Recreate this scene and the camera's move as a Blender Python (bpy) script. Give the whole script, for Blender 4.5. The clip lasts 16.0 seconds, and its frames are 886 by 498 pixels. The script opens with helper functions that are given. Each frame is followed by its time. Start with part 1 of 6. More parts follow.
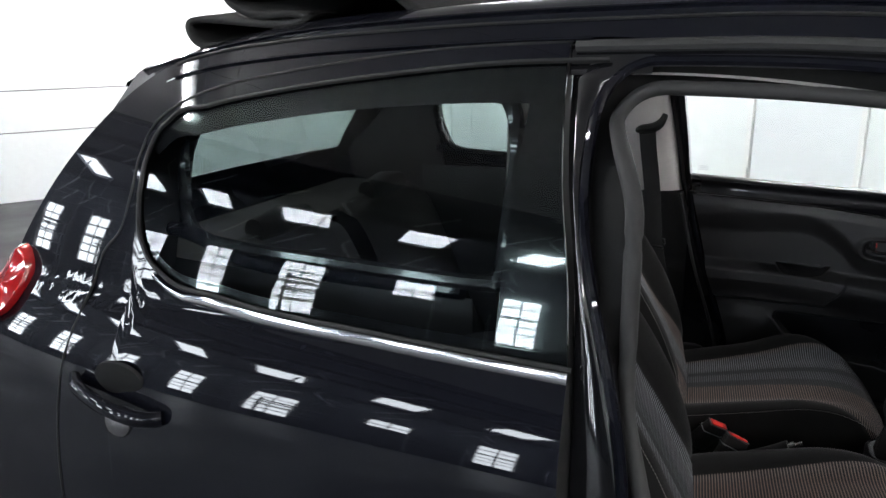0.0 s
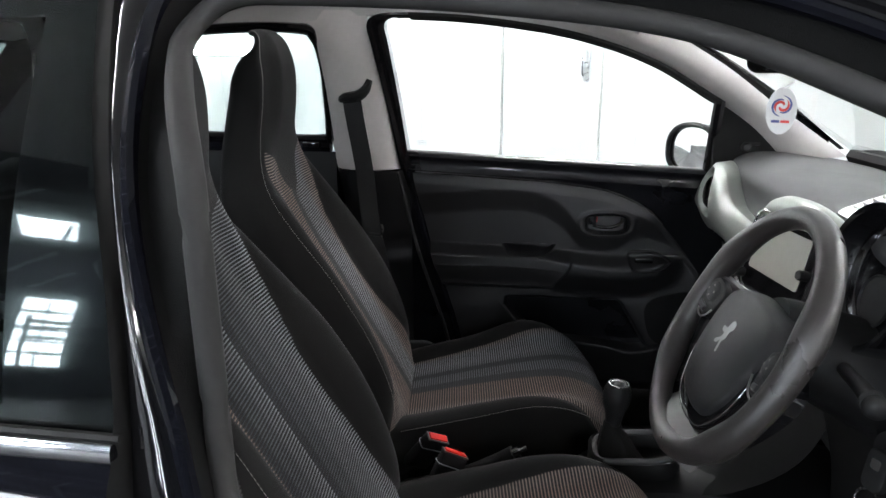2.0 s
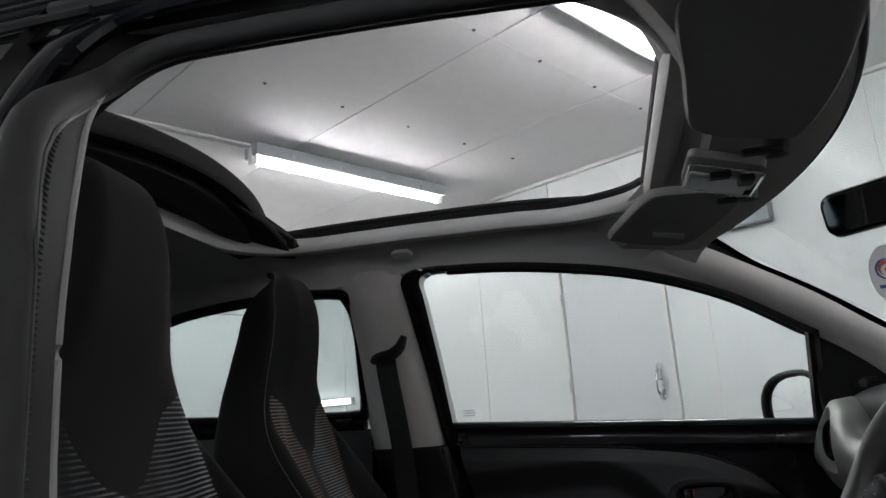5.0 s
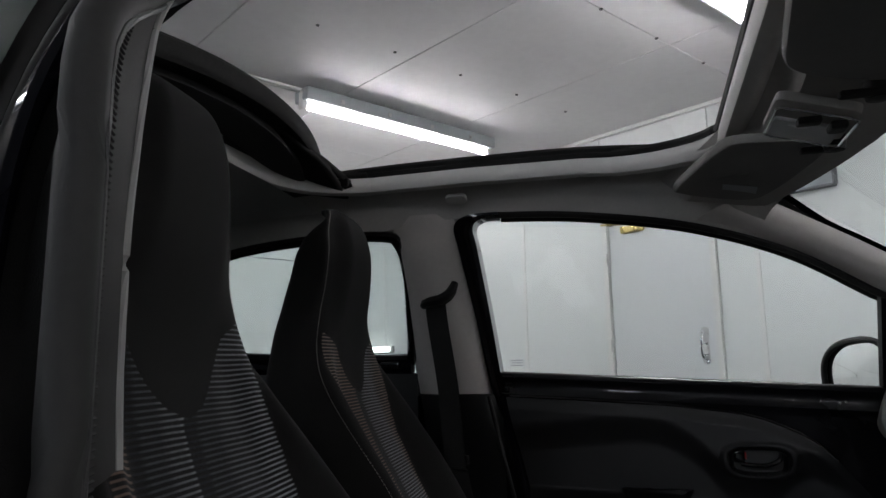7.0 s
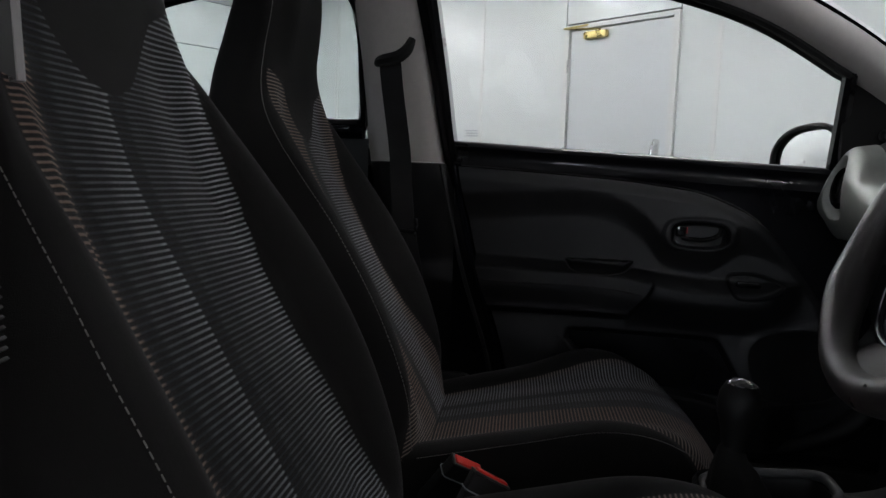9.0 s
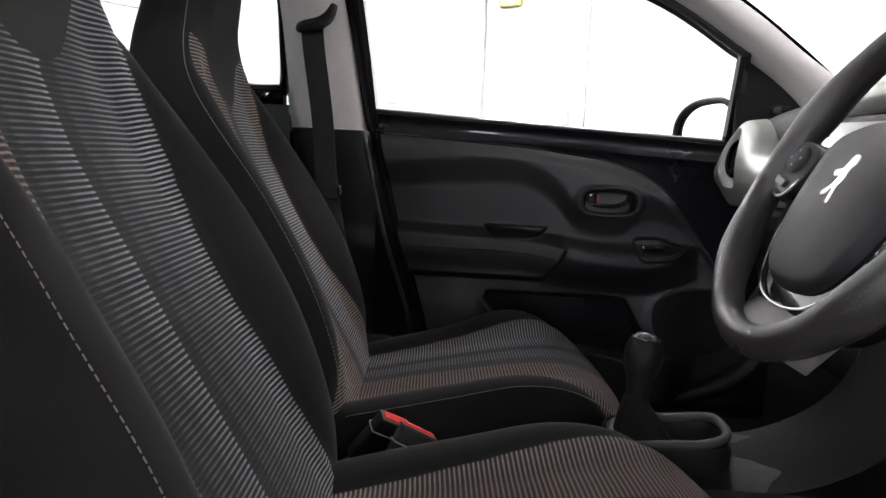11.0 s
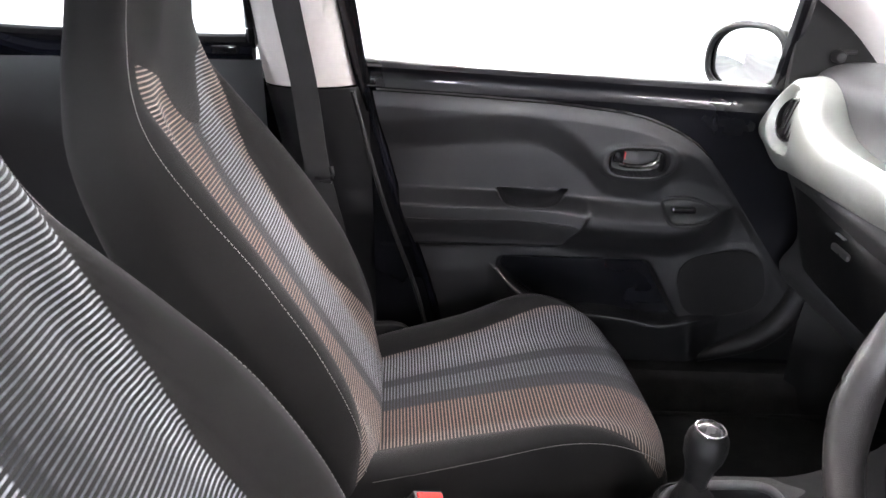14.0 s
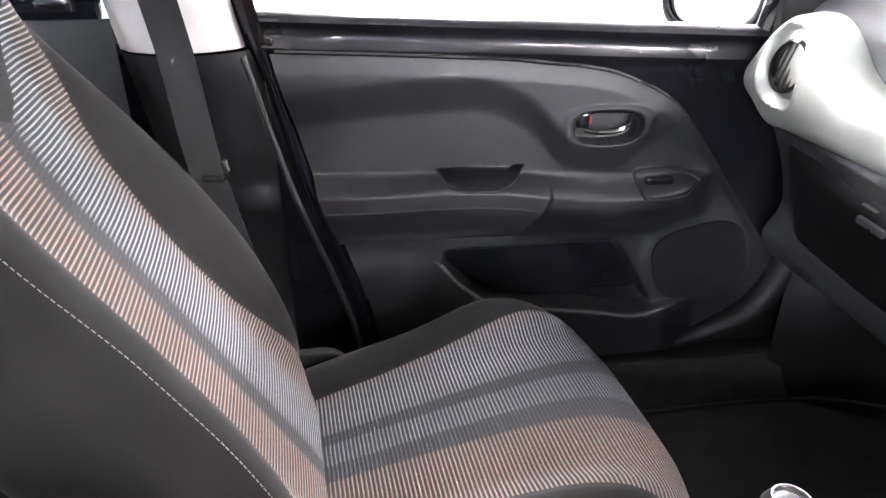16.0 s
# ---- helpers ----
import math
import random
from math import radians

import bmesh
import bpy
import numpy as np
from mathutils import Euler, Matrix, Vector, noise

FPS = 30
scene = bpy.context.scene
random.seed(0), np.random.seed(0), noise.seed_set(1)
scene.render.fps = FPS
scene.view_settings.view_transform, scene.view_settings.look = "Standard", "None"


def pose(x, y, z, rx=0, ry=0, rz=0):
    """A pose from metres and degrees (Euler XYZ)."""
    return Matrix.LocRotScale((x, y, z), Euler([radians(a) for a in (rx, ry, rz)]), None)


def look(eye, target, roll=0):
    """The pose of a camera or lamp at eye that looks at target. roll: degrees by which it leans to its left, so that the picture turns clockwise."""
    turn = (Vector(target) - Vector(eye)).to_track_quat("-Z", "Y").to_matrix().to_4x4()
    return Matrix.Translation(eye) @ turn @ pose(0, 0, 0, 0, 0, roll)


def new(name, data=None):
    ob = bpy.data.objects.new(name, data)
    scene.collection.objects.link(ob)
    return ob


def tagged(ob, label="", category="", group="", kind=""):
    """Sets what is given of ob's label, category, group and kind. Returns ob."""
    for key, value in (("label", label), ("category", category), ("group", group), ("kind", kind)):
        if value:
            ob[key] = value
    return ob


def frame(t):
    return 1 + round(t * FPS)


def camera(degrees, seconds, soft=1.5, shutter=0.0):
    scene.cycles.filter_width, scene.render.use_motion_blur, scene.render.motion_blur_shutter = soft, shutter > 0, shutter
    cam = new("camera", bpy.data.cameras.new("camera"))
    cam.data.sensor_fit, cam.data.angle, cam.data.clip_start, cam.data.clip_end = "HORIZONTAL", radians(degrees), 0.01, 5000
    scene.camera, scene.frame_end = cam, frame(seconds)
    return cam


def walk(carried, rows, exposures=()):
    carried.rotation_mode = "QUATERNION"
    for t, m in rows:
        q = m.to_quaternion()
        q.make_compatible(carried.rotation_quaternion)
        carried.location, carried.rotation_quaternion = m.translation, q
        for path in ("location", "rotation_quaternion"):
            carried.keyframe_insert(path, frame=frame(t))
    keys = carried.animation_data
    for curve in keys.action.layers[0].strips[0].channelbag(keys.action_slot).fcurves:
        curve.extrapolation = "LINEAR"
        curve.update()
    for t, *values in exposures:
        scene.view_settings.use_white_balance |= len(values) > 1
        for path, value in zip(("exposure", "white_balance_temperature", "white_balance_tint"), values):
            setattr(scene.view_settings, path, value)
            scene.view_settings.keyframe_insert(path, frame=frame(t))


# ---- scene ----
cam = camera(64.7, 16.0)
PATH = [
    (0, (0.224, -1.635, 1.349), (-0.602, 0.103, 0.804), -1.5),
    (0.5, (0.296, -1.52, 1.300), (-0.177, 0.348, 0.765), 0.0),
    (1, (0.324, -1.435, 1.274), (-0.007, 0.465, 0.746), -0.1),
    (1.5, (0.343, -1.352, 1.254), (0.056, 0.555, 0.722), -0.1),
    (2, (0.349, -1.252, 1.244), (0.097, 0.65, 0.678), -0.4),
    (2.5, (0.33, -1.127, 1.201), (0.113, 0.801, 0.714), -1.6),
    (3, (0.341, -1.037, 1.055), (0.008, 0.923, 0.839), -2.7),
    (3.5, (0.342, -1.058, 0.978), (-0.062, 0.9, 1.03), -5.5),
    (4, (0.379, -1.049, 0.965), (-0.012, 0.886, 1.284), -4.9),
    (4.2, (0.384, -1.042, 0.971), (0.013, 0.888, 1.339), -4.5),
    (6.3, (0.381, -1.021, 0.993), (-0.2045, 0.8335, 1.462), -2.3),
    (6.5, (0.372, -1.0225, 0.9886), (-0.2172, 0.836, 1.4315), -1.9),
    (7, (0.347, -0.9975, 0.9743), (-0.208, 0.896, 1.3008), -0.9),
    (7.5, (0.327, -0.942, 0.942), (-0.213, 0.971, 1.164), 0.9),
    (8, (0.329, -0.931, 0.911), (-0.2, 0.997, 0.968), 1.8),
    (8.5, (0.329, -0.932, 0.884), (-0.151, 1.009, 0.844), 2.1),
    (9, (0.328, -0.943, 0.863), (-0.093, 1.003, 0.669), 2.0),
    (9.2, (0.328, -0.936, 0.851), (-0.069, 1.011, 0.62), 2.0),
    (11.3, (0.312, -0.99, 0.874), (0.144, 0.983, 0.595), 2.6),
    (11.5, (0.305, -0.97, 0.91), (0.107, 1.0, 0.624), 1.8),
    (12, (0.292, -0.958, 1.026), (0.099, 0.971, 0.534), 1.4),
    (12.5, (0.267, -0.935, 1.124), (0.151, 0.944, 0.449), -0.3),
    (13, (0.242, -0.911, 1.163), (0.224, 0.921, 0.36), -0.2),
    (13.5, (0.245, -0.819, 1.177), (0.232, 0.999, 0.345), 1.1),
    (14, (0.213, -0.735, 1.179), (0.138, 1.088, 0.361), 0.7),
    (14.5, (0.172, -0.669, 1.182), (0.228, 1.149, 0.351), -0.6),
    (15, (0.154, -0.588, 1.173), (0.276, 1.229, 0.345), -1.4),
    (15.5, (0.114, -0.488, 1.154), (0.274, 1.298, 0.267), -2.2),
    (16, (0.143, -0.437, 1.129), (0.356, 1.318, 0.194), 0.0),
]

EXPOSURES = [(0.0, 1.65, 6500, 10), (0.5, 1.62, 6500, 10), (1.0, 1.8, 6500, 10), (2.2, 2.02, 6500, 10), (3.0, 2.02, 6500, 10), (3.5, 1.88, 6500, 10), (4.2, 1.1, 6500, 10), (5.3, 0.15, 6500, 11), (6.5, -0.05, 6500, 12), (8.0, 0.22, 6500, 12), (9.2, 0.4, 6500, 12), (10.3, 1.35, 6600, 14), (11.5, 2.3, 6750, 15), (12.5, 2.37, 6700, 16), (13.0, 2.98, 6700, 16), (14.0, 3.82, 6650, 17), (16.0, 4.4, 6550, 17)]
walk(cam, [(t, look(eye, target, roll)) for t, eye, target, roll in PATH], EXPOSURES)

# ---- world and light ----
ROOM = pose(0, 0, 0, 0, 0, -32.42)   # the bay stands askew to the car
world = bpy.data.worlds.new("world")
scene.world = world
world.use_nodes = True
world.node_tree.nodes["Background"].inputs[0].default_value = (0.75, 0.85, 1.0, 1)
world.node_tree.nodes["Background"].inputs[1].default_value = 0.03


TUBE_Z = 2.72
TUBES = [(-3.13, 2.45), (-0.65, 2.3), (1.8, 2.3), (4.2, 2.3), (-5.6, 2.45), (6.6, 2.3), (-1.54, -2.2), (-4.0, -2.2), (4.2, -2.2), (6.3, -0.1), (-6.1, 0.1)]   # battens on the bay's ceiling, by their middles; unseen ones added to even the light

# ---- materials ----


def mat(name, base, rough=0.5, metal=0.0, var=0.12, scale=8.0, bump=0.0, bump_scale=400.0, coat=0.0, wear=0.0, spec=0.5, sheen=0.0):
    m = bpy.data.materials.new(name)
    m.use_nodes = True
    nt = m.node_tree
    n, k = nt.nodes, nt.links
    p = n["Principled BSDF"]
    tc = n.new("ShaderNodeTexCoord")
    n1 = n.new("ShaderNodeTexNoise")
    n1.inputs["Scale"].default_value, n1.inputs["Detail"].default_value = scale, 6
    n2 = n.new("ShaderNodeTexNoise")
    n2.inputs["Scale"].default_value, n2.inputs["Detail"].default_value = scale * 14, 3
    k.new(tc.outputs["Object"], n1.inputs["Vector"])
    k.new(tc.outputs["Object"], n2.inputs["Vector"])
    add = n.new("ShaderNodeMath")
    add.operation = "ADD"
    k.new(n1.outputs["Fac"], add.inputs[0])
    k.new(n2.outputs["Fac"], add.inputs[1])
    mr = n.new("ShaderNodeMapRange")
    mr.inputs[1].default_value, mr.inputs[2].default_value = 0.6, 1.4
    mr.inputs[3].default_value, mr.inputs[4].default_value = 1 - var, 1 + var
    k.new(add.outputs[0], mr.inputs[0])
    mul = n.new("ShaderNodeVectorMath")
    mul.operation = "SCALE"
    mul.inputs[0].default_value = base
    k.new(mr.outputs[0], mul.inputs["Scale"])
    k.new(mul.outputs[0], p.inputs["Base Color"])
    rr = n.new("ShaderNodeMapRange")
    rr.inputs[1].default_value, rr.inputs[2].default_value = 0.3, 0.75
    rr.inputs[3].default_value, rr.inputs[4].default_value = max(0.02, rough - 0.06 - wear), min(1, rough + 0.06 + wear)
    k.new(n1.outputs["Fac"], rr.inputs[0])
    k.new(rr.outputs[0], p.inputs["Roughness"])
    p.inputs["Metallic"].default_value = metal
    p.inputs["Specular IOR Level"].default_value = spec
    p.inputs["Coat Weight"].default_value = coat
    p.inputs["Coat Roughness"].default_value = 0.03
    p.inputs["Sheen Weight"].default_value = sheen
    if bump:
        n3 = n.new("ShaderNodeTexNoise")
        n3.inputs["Scale"].default_value, n3.inputs["Detail"].default_value = bump_scale, 2
        k.new(tc.outputs["Object"], n3.inputs["Vector"])
        b = n.new("ShaderNodeBump")
        b.inputs["Strength"].default_value, b.inputs["Distance"].default_value = bump, 0.002
        k.new(n3.outputs["Fac"], b.inputs["Height"])
        k.new(b.outputs[0], p.inputs["Normal"])
    return m


def glass(name, tint, ior=1.5):
    m = bpy.data.materials.new(name)
    m.use_nodes = True
    nt = m.node_tree
    n, k = nt.nodes, nt.links
    n.remove(n["Principled BSDF"])
    out = n["Material Output"]
    tr, gl, mx, fr = n.new("ShaderNodeBsdfTransparent"), n.new("ShaderNodeBsdfGlossy"), n.new("ShaderNodeMixShader"), n.new("ShaderNodeLayerWeight")
    tr.inputs[0].default_value = (*tint, 1)
    gl.inputs["Roughness"].default_value = 0.01
    fr.inputs[0].default_value = 0.5
    r0 = ((ior - 1) / (ior + 1)) ** 2
    pw, ml = n.new("ShaderNodeMath"), n.new("ShaderNodeMath")
    pw.operation, ml.operation = "POWER", "MULTIPLY_ADD"
    pw.inputs[1].default_value = 5
    ml.inputs[1].default_value, ml.inputs[2].default_value = 1 - r0, r0
    k.new(fr.outputs["Facing"], pw.inputs[0])
    k.new(pw.outputs[0], ml.inputs[0])
    k.new(ml.outputs[0], mx.inputs[0])
    k.new(tr.outputs[0], mx.inputs[1])
    k.new(gl.outputs[0], mx.inputs[2])
    k.new(mx.outputs[0], out.inputs[0])
    return m


def glow(name, colour, strength):
    m = bpy.data.materials.new(name)
    m.use_nodes = True
    p = m.node_tree.nodes["Principled BSDF"]
    p.inputs["Base Color"].default_value = (*colour, 1)
    p.inputs["Emission Color"].default_value = (*colour, 1)
    p.inputs["Emission Strength"].default_value = strength
    return m


PAINT = mat("car_paint", (0.0045, 0.005, 0.0085), 0.55, 0, 0.15, 3, coat=0.65, spec=0.03)
INNER_PAINT = mat("painted_inner_metal", (0.007, 0.0073, 0.0095), 0.3, 0, 0.12, 4, coat=0.75, spec=0.3)
PILLAR_BLACK = mat("gloss_black_trim", (0.006, 0.006, 0.007), 0.12, 0, 0.2, 5, coat=0.8)
GLOSS = mat("piano_black", (0.008, 0.008, 0.009), 0.1, 0, 0.2, 6, coat=0.7)
PLASTIC = mat("grained_black_plastic", (0.008, 0.008, 0.0083), 0.5, 0, 0.15, 6, 0.35, 900, spec=0.35)
GRILLE = mat("speaker_mesh", (0.006, 0.006, 0.0063), 0.75, 0, 0.15, 30, 0.8, 420, spec=0.25)
DOORCARD = mat("moulded_door_plastic", (0.0145, 0.0145, 0.0155), 0.37, 0, 0.12, 4, 0.3, 1100, spec=0.6)
CLOTH = mat("black_seat_cloth", (0.010, 0.0097, 0.0093), 0.9, 0, 0.18, 10, 0.5, 1500, sheen=0.03, spec=0.15)
CARPET = mat("black_carpet", (0.034, 0.0332, 0.0326), 0.97, 0, 0.35, 30, 1.0, 700, spec=0.15)
CANVAS = mat("black_canvas", (0.026, 0.0255, 0.025), 0.9, 0, 0.25, 14, 0.6, 900, spec=0.2)
LINING = mat("dark_grey_roof_lining", (0.05, 0.049, 0.048), 0.9, 0, 0.12, 12, 0.3, 900)
# headliner grey made darker: the visors' shade is put into the colour
VISOR_SHADED = mat("shaded_visor_vinyl", (0.30, 0.295, 0.285), 0.8, 0, 0.06, 10, 0.25, 700)
LINER = mat("grey_headliner", (0.50, 0.49, 0.47), 0.92, 0, 0.06, 10, 0.25, 900)
TRIM = mat("pale_grey_pillar_trim", (0.58, 0.55, 0.53), 0.6, 0, 0.05, 6, 0.2, 900)
FRAME_TRIM = mat("pale_roof_frame", (0.72, 0.71, 0.69), 0.5, 0, 0.05, 6, 0.15, 900)
SILVER = mat("satin_silver_trim", (0.35, 0.37, 0.34), 0.36, 0.4, 0.06, 5, 0.05, 700)
DASH = mat("dark_dash_plastic", (0.052, 0.053, 0.054), 0.5, 0, 0.12, 5, 0.45, 900)
RUBBER = mat("grey_door_seal", (0.027, 0.0264, 0.0259), 0.7, 0, 0.12, 12, 0.12, 1400)
CONSOLE = mat("matte_console_plastic", (0.006, 0.006, 0.006), 0.7, 0, 0.15, 8, 0.4, 800, spec=0.2)
RUBBER_DARK = mat("black_rubber", (0.006, 0.006, 0.006), 0.65, 0, 0.15, 20)
CHROME = mat("chrome", (0.78, 0.78, 0.79), 0.12, 1.0, 0.05, 10)
STEEL = mat("brushed_steel", (0.55, 0.55, 0.54), 0.3, 1.0, 0.08, 20)
LEATHER = mat("steering_leather", (0.034, 0.030, 0.029), 0.31, 0, 0.15, 12, 0.3, 900, spec=0.8)
PAD = mat("airbag_cover_plastic", (0.017, 0.017, 0.018), 0.5, 0, 0.1, 8, 0.4, 1500)
RED = mat("red_buckle_button", (0.75, 0.03, 0.02), 0.3, 0, 0.06, 20)
BELT = mat("black_seat_belt_webbing", (0.012, 0.012, 0.0125), 0.65, 0, 0.15, 30, 0.6, 1800)
THREAD = mat("pale_stitching", (0.22, 0.21, 0.2), 0.8, 0, 0.1, 60)
TINTED = glass("tinted_glass", (0.55, 0.62, 0.61))
PRIVACY = glass("dark_tinted_glass", (0.3, 0.36, 0.35))
CLEAR = glass("clear_glass", (0.9, 0.94, 0.92))
MIRROR = mat("mirror_glass", (0.9, 0.91, 0.92), 0.03, 1.0, 0.01, 5)
# pale base colour stands for what the screen reflects
SCREEN_SHEEN = mat("glossy_screen_with_sheen", (0.42, 0.42, 0.37), 0.12, 0, 0.03, 4)
TAIL = mat("red_lamp_lens", (0.45, 0.01, 0.012), 0.08, 0, 0.15, 12, coat=1.0)
LENS_PALE = mat("frosted_lamp_lens", (0.6, 0.62, 0.64), 0.25, 0, 0.05, 20)
WHITE_WALL = mat("white_wall_cladding", (0.83, 0.855, 0.845), 0.24, 0, 0.03, 1.5, 0.05, 60, wear=0.06)
WHITE_DOOR = mat("white_door_paint", (0.77, 0.79, 0.8), 0.4, 0, 0.03, 2, 0.1, 120)
WHITE_CEIL = mat("white_ceiling_panel", (0.85, 0.84, 0.835), 0.55, 0, 0.04, 1.2, 0.06, 50, wear=0.05, spec=0.35)
SEAM = mat("dark_joint", (0.12, 0.12, 0.12), 0.8, 0, 0.2, 8)
TRIM_WHITE = mat("white_plastic_trim", (0.8, 0.8, 0.78), 0.35, 0, 0.04, 5)
BRASS = mat("brass", (0.62, 0.5, 0.2), 0.3, 1.0, 0.1, 15)
CONCRETE = mat("grey_floor_paint", (0.02, 0.02, 0.022), 0.5, 0, 0.2, 1.5, 0.2, 40, wear=0.1)
HALL_WALL = mat("dark_hall_cladding", (0.09, 0.1, 0.125), 0.7, 0, 0.3, 0.8, 0.1, 10)
HALL_STEEL = mat("dark_roof_steel", (0.05, 0.055, 0.07), 0.6, 0.2, 0.25, 1.5)
KNOB_CAP = mat("clear_knob_cap", (0.11, 0.11, 0.114), 0.25, 0.5, 0.25, 60, coat=1.0)
TRIM_DARK = mat("dark_pillar_trim", (0.017, 0.0166, 0.0164), 0.75, 0, 0.12, 10, 0.15, 900)
EDGE_LIT = mat("lit_trim_edge", (0.36, 0.353, 0.346), 0.6, 0, 0.06, 8)
BADGE = mat("bright_badge_metal", (0.8, 0.8, 0.8), 0.25, 0.45, 0.05, 30)
BUTTON = mat("grey_button", (0.05, 0.05, 0.052), 0.35, 0, 0.08, 20)
HALL_PALE = mat("pale_painted_steel", (0.75, 0.77, 0.8), 0.5, 0.0, 0.2, 1.5)
TUBE_GLOW = glow("lit_tube", (1.0, 0.985, 1.0), 56)
DAYLIGHT = glow("daylight_pane", (0.86, 0.93, 1.0), 8.5)
YELLOW = mat("yellow_key_tag", (0.8, 0.72, 0.05), 0.4, 0, 0.06, 30)
WHITE_PLASTIC = mat("white_plastic", (0.8, 0.8, 0.8), 0.35, 0, 0.04, 20)
BLUE = mat("blue_print", (0.08, 0.1, 0.3), 0.4, 0, 0.05, 20)
PRINT_RED = mat("red_print", (0.7, 0.06, 0.05), 0.4, 0, 0.05, 20)
LABEL_BAND = mat("pale_yellow_print", (0.48, 0.48, 0.3), 0.5, 0, 0.05, 20)
INK = mat("dark_print", (0.05, 0.05, 0.05), 0.5, 0, 0.05, 20)
GREY_FRAME = mat("grey_painted_steel", (0.2, 0.21, 0.22), 0.4, 0.1, 0.08, 6)
PANEL_GREY = mat("pale_grey_panel", (0.42, 0.45, 0.47), 0.4, 0, 0.08, 6)


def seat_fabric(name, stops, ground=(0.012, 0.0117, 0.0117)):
    """Black cloth with a ribbed, coloured insert; reads the woven bands laid out on the mesh."""
    m = bpy.data.materials.new(name)
    m.use_nodes = True
    nt = m.node_tree
    n, k = nt.nodes, nt.links
    p = n["Principled BSDF"]

    def att(name):
        a = n.new("ShaderNodeAttribute")
        a.attribute_name = name
        return a.outputs["Fac"]

    def math_(op, a, b=None, c=None):
        q = n.new("ShaderNodeMath")
        q.operation = op
        for i, v in enumerate((a, b, c)):
            if v is None:
                continue
            if isinstance(v, (int, float)):
                q.inputs[i].default_value = v
            else:
                k.new(v, q.inputs[i])
        return q.outputs[0]

    su, sv, ins = att("su"), att("sv"), att("ins")
    tc = n.new("ShaderNodeTexCoord")
    weave = n.new("ShaderNodeTexNoise")
    weave.inputs["Scale"].default_value, weave.inputs["Detail"].default_value = 1300, 2
    k.new(tc.outputs["Object"], weave.inputs["Vector"])
    big = n.new("ShaderNodeTexNoise")
    big.inputs["Scale"].default_value = 9
    k.new(tc.outputs["Object"], big.inputs["Vector"])
    wave = math_("SINE", math_("MULTIPLY", math_("ADD", sv, math_("MULTIPLY", weave.outputs["Fac"], 0.0008)), 2 * math.pi / 0.0058))
    rib = n.new("ShaderNodeMapRange")
    rib.inputs[1].default_value, rib.inputs[2].default_value = -0.1, 0.9
    k.new(wave, rib.inputs[0])
    ramp = n.new("ShaderNodeValToRGB")
    e = ramp.color_ramp.elements
    e[0].position, e[0].color = stops[0][0], (*stops[0][1], 1)
    e[1].position, e[1].color = stops[-1][0], (*stops[-1][1], 1)
    for pos, col in stops[1:-1]:
        q = e.new(pos)
        q.color = (*col, 1)
    k.new(math_("MULTIPLY_ADD", su, 1 / 0.34, 0.5), ramp.inputs[0])
    mix = n.new("ShaderNodeMix")
    mix.data_type = "RGBA"
    mix.inputs["A"].default_value = (*ground, 1)
    slub = n.new("ShaderNodeTexNoise")
    slub.inputs["Scale"].default_value, slub.inputs["Detail"].default_value = 330, 3
    k.new(tc.outputs["Object"], slub.inputs["Vector"])
    fleck = n.new("ShaderNodeVectorMath")
    fleck.operation = "SCALE"
    k.new(ramp.outputs[0], fleck.inputs[0])
    k.new(math_("MULTIPLY_ADD", slub.outputs["Fac"], 0.9, 0.6), fleck.inputs["Scale"])
    k.new(fleck.outputs[0], mix.inputs["B"])
    k.new(rib.outputs[0], mix.inputs["Factor"])
    mask = n.new("ShaderNodeMapRange")
    mask.inputs[1].default_value, mask.inputs[2].default_value = -0.0012, 0.0012
    k.new(ins, mask.inputs[0])
    plain = n.new("ShaderNodeMix")
    plain.data_type = "RGBA"
    plain.inputs["A"].default_value, plain.inputs["B"].default_value = (0.008, 0.0078, 0.0076, 1), (0.0125, 0.012, 0.0117, 1)
    k.new(math_("MULTIPLY_ADD", weave.outputs["Fac"], 0.5, math_("MULTIPLY", big.outputs["Fac"], 0.5)), plain.inputs["Factor"])
    fin = n.new("ShaderNodeMix")
    fin.data_type = "RGBA"
    k.new(mask.outputs[0], fin.inputs["Factor"])
    k.new(plain.outputs["Result"], fin.inputs["A"])
    k.new(mix.outputs["Result"], fin.inputs["B"])
    k.new(fin.outputs["Result"], p.inputs["Base Color"])
    p.inputs["Roughness"].default_value = 0.85
    p.inputs["Specular IOR Level"].default_value = 0.15
    p.inputs["Sheen Weight"].default_value = 0.06
    h = math_("ADD", math_("MULTIPLY", math_("MULTIPLY", rib.outputs[0], mask.outputs[0]), 0.6), math_("MULTIPLY", weave.outputs["Fac"], 0.35))
    b = n.new("ShaderNodeBump")
    b.inputs["Strength"].default_value, b.inputs["Distance"].default_value = 0.6, 0.0015
    k.new(h, b.inputs["Height"])
    k.new(b.outputs[0], p.inputs["Normal"])
    return m


ORANGE, TAN, NIGHT, GREY_L, DIM, PALE, SLATE, MID = (0.20, 0.139, 0.112), (0.245, 0.196, 0.17), (0.02, 0.023, 0.027), (0.165, 0.17, 0.181), (0.068, 0.072, 0.079), (0.24, 0.247, 0.263), (0.042, 0.046, 0.053), (0.135, 0.142, 0.155)
